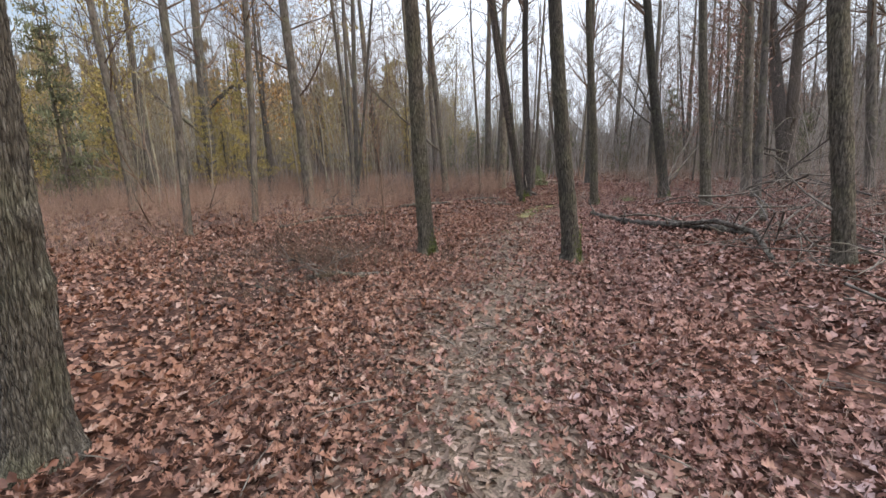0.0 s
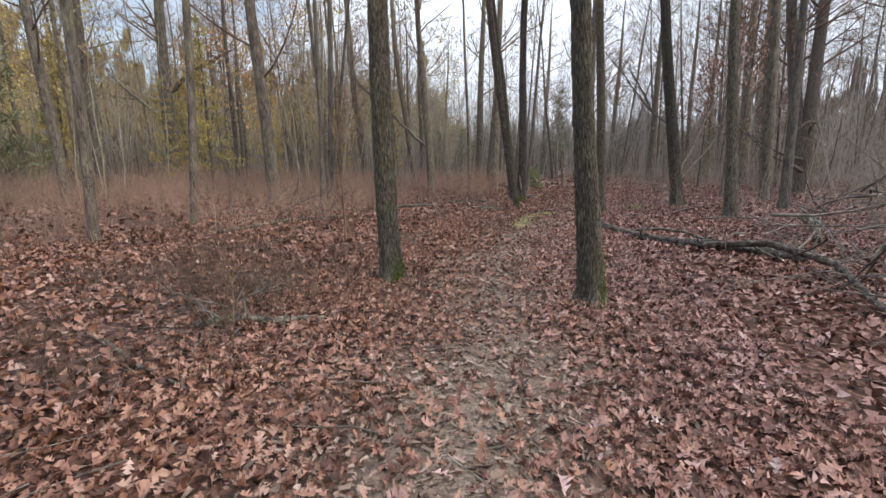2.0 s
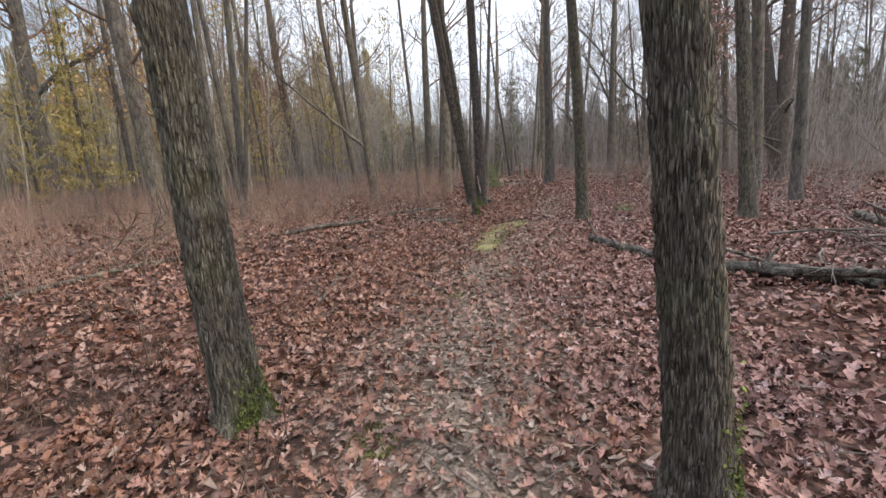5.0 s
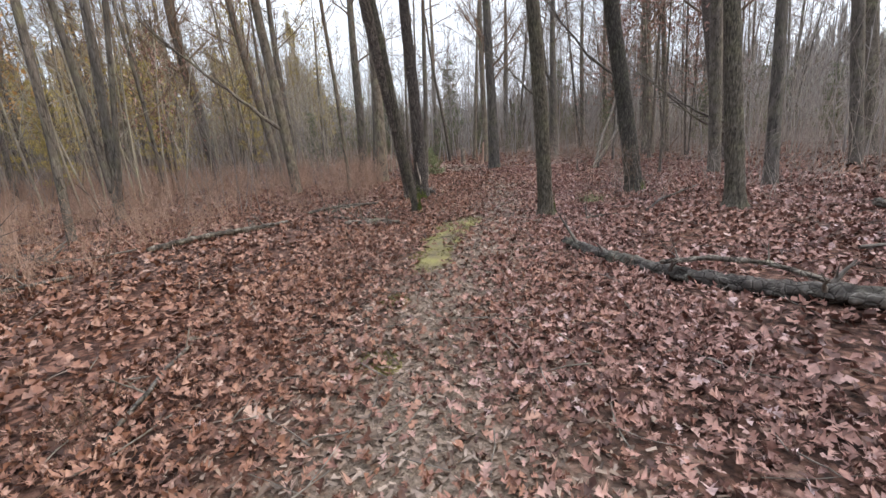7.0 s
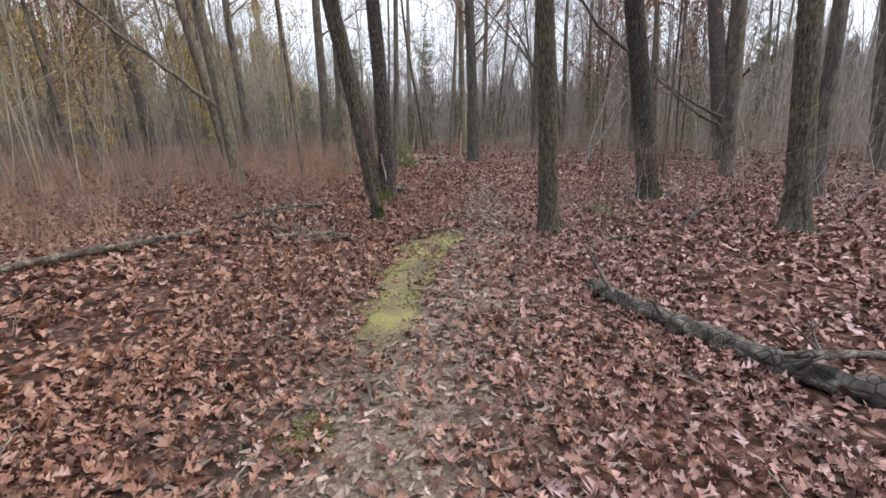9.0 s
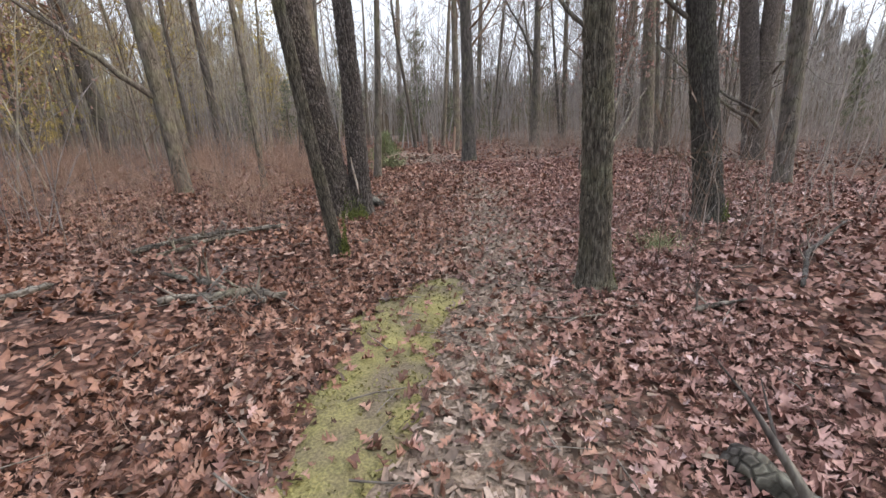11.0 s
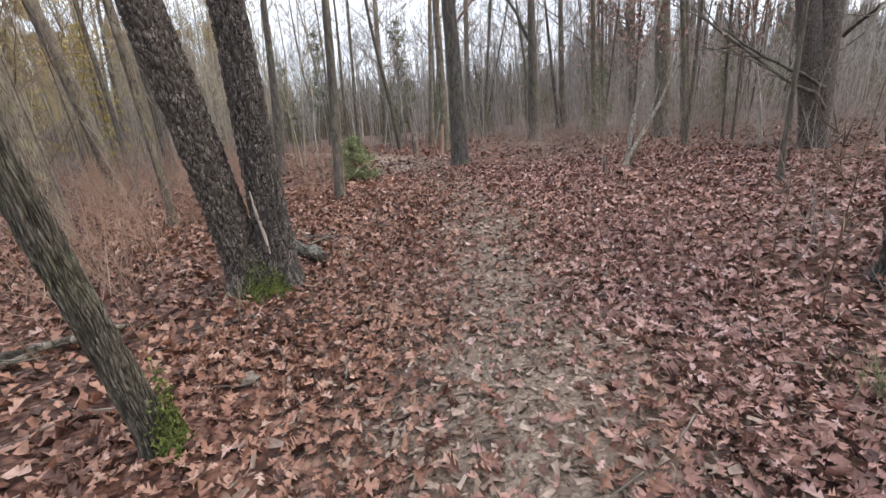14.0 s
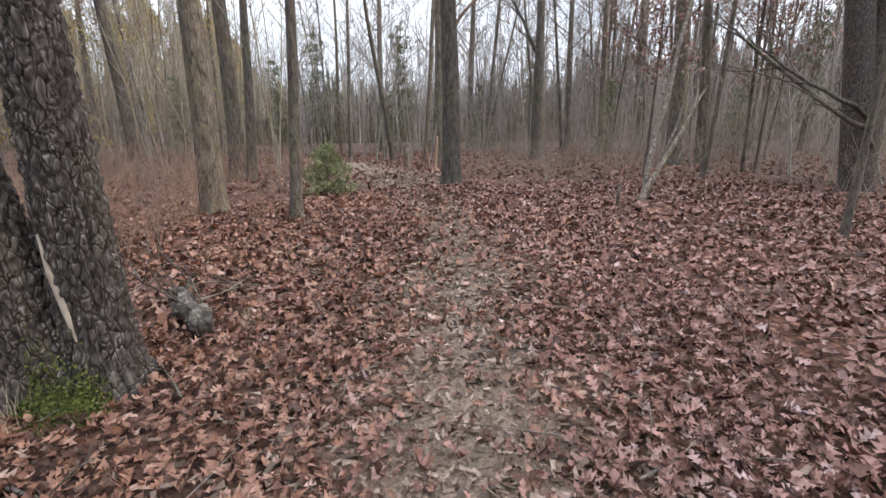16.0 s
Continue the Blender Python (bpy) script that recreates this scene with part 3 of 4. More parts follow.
NEAR = {}
NEAR["left"] = near_tree(1, -2.32, 2.2, 0.155, 0.11, 1.9, (0.045, 0.06), "thick grey oak trunk with furrowed bark beside the path", knots=((1.35, -0.3, 0.03), (1.0, 0.3, 0.02)))
NEAR["right_gate"] = near_tree(2, 2.02, 6.53, 0.135, 0.098, 2.2, (-0.07, 0.05), "straight grey oak with green moss at its foot", moss=(-0.5, 0.2, 1.2), knots=((1.55, -1.6, 0.025), (1.9, -1.2, 0.015)))
NEAR["left_gate"] = near_tree(3, -0.24, 7.72, 0.145, 0.122, 2.5, (-0.03, 0.0), "leaning grey oak with a mossy foot and burls", moss=(-0.6, 0.15, 1.1), knots=((1.6, -0.9, 0.03), (1.35, -1.0, 0.03), (2.4, -2.4, 0.02)))
NEAR["lean"] = near_tree(4, 3.06, 15.92, 0.068, 0.062, 1.8, (-0.146, -0.031), "thin slanting tree with moss on its foot", height=11, moss=(-0.4, 0.16, 1.3), limbs=14)
NEAR["right_path"] = near_tree(5, 5.03, 13.96, 0.126, 0.114, 1.6, (-0.045, 0.055), "stout oak with deep furrowed bark beside the path", moss=(0.2, 0.12, 0.8))
NEAR["right_bent"] = near_tree(6, 7.98, 15.3, 0.18, 0.165, 2.1, (-0.1, 0.12), "crooked grey tree with mossy bark among thin brush", moss=(-1.2, 0.1, 0.6))
NEAR["right_far"] = near_tree(7, 7.85, 12.66, 0.152, 0.122, 2.3, (-0.05, 0.09), "dark upright tree among leafless brush", fine=False)
NEAR["brush_tree"] = near_tree(8, 5.43, 5.64, 0.12, 0.115, 3.0, (-0.08, 0.09), "grey tree rising out of a brush pile", fine=False, height=14)


def twin_tree():
    rng = np.random.default_rng(21)
    ob = tagged(new("tree"), "dark twin-trunked tree with scaly plated bark", "tree")
    ob.location = (3.54, 18.0, float(lie(3.54, 18.0)))
    for dx, dy, lean, rb, rt, s in ((-0.13, 0.02, (-0.165, -0.01), 0.178, 0.16, 31), (0.12, -0.03, (-0.02, 0.01), 0.172, 0.137, 37)):
        v, q, a = furrowed_trunk(s, 18, lean, rb, rt, 2.3, "plate")
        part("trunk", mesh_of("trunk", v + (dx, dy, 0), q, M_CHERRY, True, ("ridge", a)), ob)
        g = crown_geo(rng, trunk_line(18, lean) + (dx, dy, 0), rt, 6.5, 22, 4.2)
        part("crown", g.mesh("crown", M_TWIG), ob, "bare crown of leafless twigs")
    g = Geo()
    g.tube([(0.06, -0.2, 0.38), (0.045, -0.195, 0.55), (0.01, -0.17, 0.75), (-0.01, -0.14, 0.95)], [0.006, 0.016, 0.014, 0.006], 6)
    part("scar", g.mesh("scar", M_PALEWOOD), ob, "pale strip of bare wood between the trunks")
    tagged(part("moss", moss_collar(rng, 0.25, -1.7, 0.14, 0.9), ob, "bright green moss on the trunk foot"), kind="stuff")


twin_tree()

# ---- trees placed one by one farther off ----
def mid_tree(seed, x, y, rb, rt, zt, lean, height=17, limbs=20, first=4.5, reach=3.6, label="slender grey leafless tree in the woods", bow=0.03):
    rng = np.random.default_rng(seed)
    ob = tagged(new("tree"), label, "tree")
    ob.location = (x, y, float(lie(x, y)))
    line = trunk_line(height, lean, bow)
    line[0, 2] = -0.1
    g = Geo()
    g.tube(line, radius_at(line[:, 2].clip(0), rb, rt, zt, height), 11)
    part("trunk", g.mesh("trunk", M_BARK), ob)
    part("crown", crown_geo(rng, line, rt, first, limbs, reach).mesh("crown", M_TWIG), ob, "bare crown of leafless twigs")
    return ob


MID = (
    (-5.2, 17.4, 0.22, 0.18, 4.8, (-0.045, 0.01)), (-5.3, 12.3, 0.09, 0.085, 4, (0.06, 0.04)), (-3.2, 16.0, 0.07, 0.065, 4.5, (0.02, 0.02)),
    (-5.89, 10.0, 0.09, 0.085, 4.7, (0.02, 0.03)), (0.33, 22.35, 0.17, 0.15, 3.6, (-0.07, -0.01)), 
    (8.98, 26.03, 0.27, 0.2, 3.8, (-0.015, 0.006)),
    (4.86, 22.65, 0.105, 0.075, 3.2, (0.06, 0.0)), (3.47, 24.1, 0.235, 0.18, 3.6, (0.02, 0.0)), (3.41, 30.8, 0.26, 0.21, 3.8, (0.02, 0.0)),
    (3.87, 29.5, 0.155, 0.1, 4.8, (0.07, 0.0)), (12.2, 48.7, 0.22, 0.18, 9, (0.03, 0.0)), (11.0, 32.4, 0.17, 0.15, 5.2, (0.0, 0.0)),
    (19.5, 48.7, 0.28, 0.2, 8.6, (0.03, -0.01)), (16.2, 33.3, 0.33, 0.18, 5.6, (-0.01, 0.0)), (22.5, 39.6, 0.22, 0.16, 7, (-0.02, 0.01)),
    (29.7, 40.9, 0.42, 0.33, 7.5, (-0.04, 0.03)), (19.4, 28.3, 0.36, 0.28, 4.6, (-0.04, 0.04)), (20.4, 28.0, 0.19, 0.15, 4.6, (-0.05, 0.05)),
    (21.8, 35.5, 0.19, 0.15, 5.9, (-0.03, 0.02)), (12.1, 17.05, 0.165, 0.155, 5.4, (-0.05, 0.04)),
    (-4.35, 33.65, 0.29, 0.25, 5.6, (-0.09, -0.02)), (-0.66, 28.9, 0.18, 0.17, 5, (-0.13, -0.02)), (-0.28, 34.4, 0.2, 0.165, 6.3, (-0.02, 0.0)),
    (2.06, 21.8, 0.068, 0.06, 4, (-0.04, 0.0)),
    (19.9, 18.0, 0.27, 0.24, 3.8, (-0.05, 0.1)), (10.3, 14.0, 0.14, 0.105, 3, (-0.02, 0.04)), (15.9, 15.9, 0.155, 0.15, 3.7, (-0.05, 0.1)),
    (-13, 25, 0.3, 0.26, 6, (0.02, 0.03)), (-12, 17, 0.16, 0.13, 6, (-0.05, 0.02)), (-14.5, 22, 0.2, 0.16, 6, (0.0, 0.03)),
)
PLACED = []
for i, (tx, ty, rb, rt, zt, lean) in enumerate(MID):
    PLACED.append(mid_tree(100 + i, tx, ty, rb, rt, zt, lean, height=13 + 22 * min(rb, 0.25), first=3.6 + (i * 7 % 5) * 0.7))


def forked_tree(seed, x, y, stems, label, bark=M_BARK):
    """A tree of several stems that part near the ground."""
    rng = np.random.default_rng(seed)
    ob = tagged(new("tree"), label, "tree")
    ob.location = (x, y, float(lie(x, y)))
    for r, lean, h in stems:
        line = trunk_line(h, lean, 0.02)
        line[0, 2] = -0.1
        g = Geo()
        g.tube(line, radius_at(line[:, 2].clip(0), r, r * 0.8, 5, h), 12)
        part("trunk", g.mesh("trunk", bark), ob)
        part("crown", crown_geo(rng, line, r * 0.8, 5, 18, 4).mesh("crown", M_TWIG), ob, "bare crown of leafless twigs")
    return ob


FORK = forked_tree(301, 16.9, 21.1, ((0.3, (-0.11, 0.12), 18), (0.29, (0.0, 0.04), 18)), "large forked dark tree standing in brush", M_CHERRY)

# ---- long limbs that stand out from their trees ----
def limb(tree, pts, r, seed, twigs=6):
    g, rng = Geo(), np.random.default_rng(seed)
    pts = np.array(pts, float) - np.array(tree.location)
    t = np.linspace(0, 1, len(pts))
    u = np.linspace(0, 1, 12)
    line = np.stack([np.interp(u, t, pts[:, i]) for i in range(3)], 1) + rng.normal(0, 0.25 * r, (12, 3))
    g.tube(line, r * np.linspace(1, 0.3, 12), 7)
    for _ in range(twigs):
        k = rng.integers(3, 12)
        branch(g, rng, line[k], line[k] - line[k - 1] + rng.normal(0, 0.12, 3), rng.uniform(0.8, 1.8), r * 0.3, 1, 4, 4)
    part("limb", g.mesh("limb", M_BARK), tree)


limb(FORK, ((16.7, 20.9, 1.0), (15.8, 20.6, 1.35), (15.16, 20.76, 1.6), (14.43, 22.26, 3.08), (14.16, 22.81, 3.66)), 0.07, 1)
limb(FORK, ((16.7, 21.0, 1.5), (15.26, 20.55, 1.75), (14.87, 21.36, 2.3), (14.48, 22.17, 3.06)), 0.06, 2)
limb(FORK, ((16.5, 20.7, 2.6), (15.9, 19.8, 3.0), (15.3, 19.4, 3.0), (14.6, 19.3, 2.4)), 0.05, 3)
limb(PLACED[4], ((0.2, 22.3, 2.0), (-0.9, 22.2, 3.0), (-1.9, 22.1, 3.9), (-3.2, 22.0, 5.2)), 0.07, 4)
limb(PLACED[12], ((16.2, 33.3, 4.0), (16.0, 33.4, 4.9), (15.4, 33.7, 6.2), (14.7, 34.0, 7.4)), 0.12, 5)
limb(NEAR["right_path"], ((4.93, 14.0, 2.0), (4.78, 14.17, 2.2), (4.53, 14.35, 2.55), (4.2, 14.6, 3.0)), 0.022, 6, 3)
limb(PLACED[-3], ((-13, 25, 4.6), (-11.7, 25.7, 6.0), (-10.0, 26.7, 7.3)), 0.14, 7)
limb(PLACED[-3], ((-13, 25, 3.4), (-14.5, 25.2, 4.6), (-16, 25.5, 6.0)), 0.12, 8)
limb(NEAR["right_bent"], ((7.75, 15.6, 2.5), (7.19, 15.9, 2.95), (6.4, 16.4, 4.2), (5.8, 16.7, 5.0)), 0.035, 9)

# ---- saplings and trees of the wood, built once and copied ----
def wood_tree(seed, height, rb, lean, first, limbs):
    return mid_tree(seed, 0, 0, rb, rb * 0.72, 5, lean, height, limbs, first, 3.0, bow=0.05)


PROTO = [wood_tree(401 + k, h, r, ln, f, lm) for k, (h, r, ln, f, lm) in enumerate((
    (15, 0.1, (-0.03, 0.01), 3.5, 20), (13, 0.07, (0.03, 0.02), 2.5, 20), (17, 0.14, (0.0, -0.02), 4.5, 22),
    (10, 0.045, (-0.05, 0.03), 1.4, 22), (14, 0.085, (0.04, -0.02), 2.6, 24), (8, 0.035, (0.02, 0.05), 0.8, 22)))]
for k, stems in ((1, ((0.07, (-0.07, 0.03), 14), (0.055, (0.08, -0.03), 13))), (4, ((0.08, (0.03, 0.04), 15), (0.06, (-0.1, 0.02), 13), (0.045, (0.06, -0.1), 12)))):
    for o in (*PROTO[k].children, PROTO[k]):
        bpy.data.objects.remove(o)
    PROTO[k] = forked_tree(420 + k, 0, 0, stems, "slender leafless tree of several stems")
for ob in PROTO:
    ob["group"] = "thin trees of the wood"
rng = np.random.default_rng(77)
taken = [(m[0], m[1]) for m in MID] + [(17.6, 21.2), (3.5, 18), (3.06, 15.9), (8, 15.3), (7.85, 12.7), (5, 13.9), (5.4, 5.6)]


def free_spot(x, y, gap):
    return all((x - a) ** 2 + (y - b) ** 2 > gap * gap for a, b in taken)


def clear_of_walk(x, y):
    """Outside the open ground round the path."""
    d = x - float(path_x(y))
    if y < 16:
        return d < -8.5 or d > 10.5
    if y < 24:
        return d < -7.5 or d > 8
    if y < 33:
        return d < -4.0 or d > 4.5
    return abs(d) > 1.6


spots = []
while len(spots) < 175:
    tx, ty = rng.uniform(-36, 42), rng.uniform(-22, 52)
    # trees behind the start are unseen, kept this dense to shade the ground
    if ty < 2 and rng.uniform() < 0.45:
        continue
    if abs(tx) < 3 and ty < 2 and ty > -3:
        continue
    if tx > 9 and 2 < ty < 30 and rng.uniform() < 0.6:
        continue
    if clear_of_walk(tx, ty) and free_spot(tx, ty, 1.3):
        taken.append((tx, ty))
        spots.append((tx, ty))
first_use = set()
for k, (tx, ty) in enumerate(spots):
    p = k % 6
    s = rng.uniform(0.85, 1.25)
    m = pose(tx, ty, float(lie(tx, ty)) - 0.05, rng.normal(0, 2.5), rng.normal(0, 2.5), rng.uniform(0, 360)) @ Matrix.Scale(s, 4)
    if p not in first_use:
        first_use.add(p)
        PROTO[p].matrix_basis = m
    else:
        copy_thing(PROTO[p], m)


def far_woods():
    """Tall thin trunks past the trees that can be told apart."""
    rng = np.random.default_rng(91)
    g = Geo()
    n = 0
    while n < 620:
        tx, ty = rng.uniform(-75, 85), rng.uniform(-55, 95)
        if -38 < tx < 44 and -24 < ty < 52:
            continue
        n += 1
        h, r = rng.uniform(9, 18), rng.uniform(0.04, 0.13)
        pts = crooked(rng, (tx, ty, -0.1), (rng.normal(0, 0.05), rng.normal(0, 0.05), 1), h, 6, 0.03, 0.02)
        g.tube(pts, r * np.linspace(1, 0.15, 7), 6)
        for _ in range(16):
            k = rng.integers(1, 6)
            az = rng.uniform(0, 6.28)
            q = crooked(rng, pts[k] + (pts[k + 1] - pts[k]) * rng.uniform(), (math.cos(az), math.sin(az), rng.uniform(0.5, 1.6)), rng.uniform(1.5, 4.5), 3, 0.2, 0.1)
            g.tube(q, r * 0.22 * np.linspace(1, 0.3, 4) + 0.006, 3)
    stuff("far_woods", g.mesh("far_woods", M_HAZEBARK), "far leafless woods of thin grey trunks", "woods")


far_woods()


def backdrop(seed, radius, low, high, material, label, a0=0.0, a1=360.0, crowns=9.0):
    """An arc of distant tangled growth, degrees clockwise from +y, with a ragged top of crowns some metres wide."""
    rng = np.random.default_rng(seed)
    n = int(4200 * (a1 - a0) / 360)
    a = np.radians(np.linspace(a0, a1, n))
    r = radius + 1.5 * np.sin(a * 40) + rng.normal(0, 0.5, n)
    u = np.abs(np.sin(a * crowns * 2.1 + seed)) * 0.5 + np.abs(np.sin(a * crowns * 5.3 + 2 * seed)) * 0.3 + np.abs(np.sin(a * crowns * 1.1)) * 0.2
    h = low + (high - low) * u
    if a1 - a0 < 359:
        h *= np.clip(np.minimum(np.arange(n), n - 1 - np.arange(n)) / (0.12 * n), 0.15, 1)
    bx, by = 4 + np.sin(a) * r, 14 + np.cos(a) * r
    v = np.concatenate([np.stack([bx, by, np.full(n, -0.3)], 1), np.stack([bx, by, h * 0.6], 1), np.stack([bx + rng.normal(0, 0.2, n), by, h], 1)])
    i = np.arange(n - 1)
    j = i + 1
    q = np.concatenate([np.stack([i, j, n + j, n + i], 1), np.stack([n + i, n + j, 2 * n + j, 2 * n + i], 1)])
    tagged(new("backdrop", mesh_of("backdrop", v, q, material, False, ("veil", np.repeat((1.0, 0.72, 0.0), n)))), label, "woods", kind="structure")


# paled for haze, gold for low sun: light put into the colours
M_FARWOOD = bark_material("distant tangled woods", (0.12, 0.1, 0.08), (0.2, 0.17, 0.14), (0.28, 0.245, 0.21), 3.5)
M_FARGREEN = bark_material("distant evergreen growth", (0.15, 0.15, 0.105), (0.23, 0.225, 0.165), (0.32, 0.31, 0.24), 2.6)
M_FARGOLD = bark_material("distant foliage with painted sunlight and air light", (0.19, 0.16, 0.09), (0.32, 0.27, 0.155), (0.46, 0.385, 0.23), 2.4)
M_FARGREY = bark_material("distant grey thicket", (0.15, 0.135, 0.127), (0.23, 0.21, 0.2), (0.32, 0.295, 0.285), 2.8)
for hazy in (M_FARWOOD, M_FARGREEN, M_FARGOLD, M_FARGREY):   # emission added as air light on growth more than fifty metres off
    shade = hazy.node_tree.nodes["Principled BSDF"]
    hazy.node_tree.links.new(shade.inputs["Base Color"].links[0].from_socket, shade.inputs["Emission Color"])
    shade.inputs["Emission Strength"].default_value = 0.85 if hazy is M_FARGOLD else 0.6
    hn, hl = hazy.node_tree.nodes, hazy.node_tree.links   # thins out upwards into separate crowns and stems
    lace = tex(hn, hl, "ShaderNodeTexNoise", 0.55 if hazy is M_FARGOLD else 1.1, 7, (1, 1, 0.7 if hazy is M_FARGOLD else 0.22))
    veil = hn.new("ShaderNodeAttribute")
    veil.attribute_name = "veil"
    dense = hn.new("ShaderNodeMath")
    dense.operation, dense.inputs[1].default_value = "MULTIPLY_ADD", 0.62
    hl.new(veil.outputs["Fac"], dense.inputs[0])
    hl.new(lace.outputs["Fac"], dense.inputs[2])
    cut = ramp(hn, [(0.78, (0, 0, 0)), (0.86, (1, 1, 1))])
    hl.new(dense.outputs[0], cut.inputs["Fac"])
    hl.new(cut.outputs[0], shade.inputs["Alpha"])
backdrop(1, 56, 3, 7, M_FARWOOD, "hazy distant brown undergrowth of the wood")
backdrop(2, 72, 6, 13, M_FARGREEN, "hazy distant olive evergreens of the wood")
backdrop(3, 63, 9, 25, M_FARGOLD, "distant pines with low sun's gold and glow painted in", -95, 8, 11)
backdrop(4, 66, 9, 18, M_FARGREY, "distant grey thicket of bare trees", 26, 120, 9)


# ---- undergrowth ----
def shrub(rng, height, stems, spread, thick):
    g = Geo()
    for _ in range(stems):
        az, r = rng.uniform(0, 6.28), abs(rng.normal(0, spread * 0.45))
        p = np.array([math.cos(az) * r, math.sin(az) * r, -0.03])
        h = height * rng.uniform(0.5, 1.1)
        way = (rng.normal(0, 0.25), rng.normal(0, 0.25), 1)
        pts = crooked(rng, p, way, h, 3, 0.18)
        g.tube(pts, rng.uniform(0.002, 0.0045) * thick * np.linspace(1.2, 0.4, 4), 3)
        for _ in range(2):
            k = rng.integers(1, 3)
            q = crooked(rng, pts[k], (rng.normal(0, 0.7), rng.normal(0, 0.7), 0.8), h * rng.uniform(0.25, 0.5), 2, 0.2)
            g.tube(q, np.array([0.0022, 0.0017, 0.001]) * thick, 3)
    return np.concatenate(g.v), np.concatenate(g.q)


def thicket(name, seed, count, where, material, label, height=1.1, stems=16, spread=0.5, thick=1.0):
    """Shrubs of a few shapes, turned and scaled, joined into one tangle."""
    rng = np.random.default_rng(seed)
    kinds = [shrub(rng, height, stems, spread, thick) for _ in range(5)]
    vs, qs, off, made = [], [], 0, 0
    while made < count:
        x, y = where(rng)
        v, q = kinds[made % 5]
        a, s = rng.uniform(0, 6.28), rng.uniform(0.6, 1.3)
        c, d = math.cos(a) * s, math.sin(a) * s
        w = np.stack([v[:, 0] * c - v[:, 1] * d + x, v[:, 0] * d + v[:, 1] * c + y, v[:, 2] * s * rng.uniform(0.7, 1.15) + float(lie(x, y))], 1)
        vs.append(w)
        qs.append(q + off)
        off += len(v)
        made += 1
    v, q = np.concatenate(vs), np.concatenate(qs)
    stuff(name, mesh_of(name, v, q, material, False, ("ridge", np.full(len(v), 0.55))), label, "undergrowth")


def left_brush(rng):
    while True:
        y = rng.uniform(7, 34)
        d = -rng.uniform(0, 1) ** 0.8 * 20 - 2.6
        x = float(path_x(y)) + d
        edge = 5.5 if y < 12 else 4.6 if y < 17 else 3.4 if y < 22 else 2.6
        if -d > edge:
            return x, y


def right_brush(rng):
    while True:
        y = rng.uniform(3, 36)
        d = rng.uniform(3, 26)
        x = float(path_x(y)) + d
        edge = 6.5 if y < 10 else 7.5 if y < 20 else 6.5 if y < 24 else 2.6
        if d > edge:
            return x, y


def far_brush(rng):
    while True:
        y = rng.uniform(27, 46)
        x = float(path_x(y)) + rng.uniform(-16, 18)
        if abs(x - float(path_x(y))) > 1.1:
            return x, y


def sparse_brush(rng):
    while True:
        y = rng.uniform(2, 22)
        d = rng.uniform(1.6, 8) * rng.choice((-1, 1))
        return float(path_x(y)) + d, y


thicket("undergrowth", 501, 720, left_brush, M_BRUSH, "dense leafless reddish-brown undergrowth", 1.3, 17, 0.6)
thicket("undergrowth", 502, 320, right_brush, M_GREYBRUSH, "thin grey leafless undergrowth", 1.6, 14, 0.7)
thicket("undergrowth", 503, 170, far_brush, M_BRUSH, "low reddish-brown brush beside the far path", 0.8, 18, 0.6)
def tall_right(rng):
    while True:
        y, d = rng.uniform(2, 48), rng.uniform(8, 32)
        if y < 30 or d > 3:
            return float(path_x(y)) + d, y


def tall_left(rng):
    y = rng.uniform(18, 48)
    return float(path_x(y)) - rng.uniform(6 if y < 30 else 3, 28), y


thicket("undergrowth", 505, 270, tall_right, M_GREYBRUSH, "tall grey leafless saplings and brush", 3.4, 9, 1.3, 1.9)
thicket("undergrowth", 506, 150, tall_left, M_GREYBRUSH, "tall thin leafless saplings in the wood", 3.4, 9, 1.3, 1.9)
def beside_right(rng):
    return rng.uniform(7.2, 11), rng.uniform(12.5, 16.3)


thicket("undergrowth", 507, 20, beside_right, M_GREYBRUSH, "pale thin twiggy brush among fallen leaves", 1.5, 5, 0.7, 1.5)
thicket("undergrowth", 504, 60, sparse_brush, M_BRUSH, "sparse bare seedlings poking through the leaves", 0.55, 3, 0.4)


def pole_clump(rng, height, stems, thick):
    """A few slender leafless poles with upswept twigs."""
    g = Geo()
    for _ in range(stems):
        p = np.array([rng.normal(0, 1.3), rng.normal(0, 1.3), -0.05])
        h = height * rng.uniform(0.55, 1.1)
        r = rng.uniform(0.018, 0.042) * thick
        pts = crooked(rng, p, (rng.normal(0, 0.1), rng.normal(0, 0.1), 1), h, 5, 0.05, 0.02)
        g.tube(pts, r * np.linspace(1.1, 0.2, 6), 4)
        for _ in range(9):
            f = rng.uniform(1.0, 4.9)
            k = int(f)
            az = rng.uniform(0, 6.28)
            q = crooked(rng, pts[k] + (pts[k + 1] - pts[k]) * (f - k), (math.cos(az), math.sin(az), rng.uniform(0.5, 1.7)), h * rng.uniform(0.12, 0.3), 2, 0.15, 0.1)
            g.tube(q, r * 0.34 * np.array((1, 0.7, 0.3)) + 0.003, 3)
            for _ in range(3):
                w = crooked(rng, q[rng.integers(0, 3)], q[2] - q[0] + rng.normal(0, 0.5, 3), h * rng.uniform(0.05, 0.12), 1, 0.1)
                g.tube(w, np.array((0.007, 0.003)) * thick, 3)
    return np.concatenate(g.v), np.concatenate(g.q)


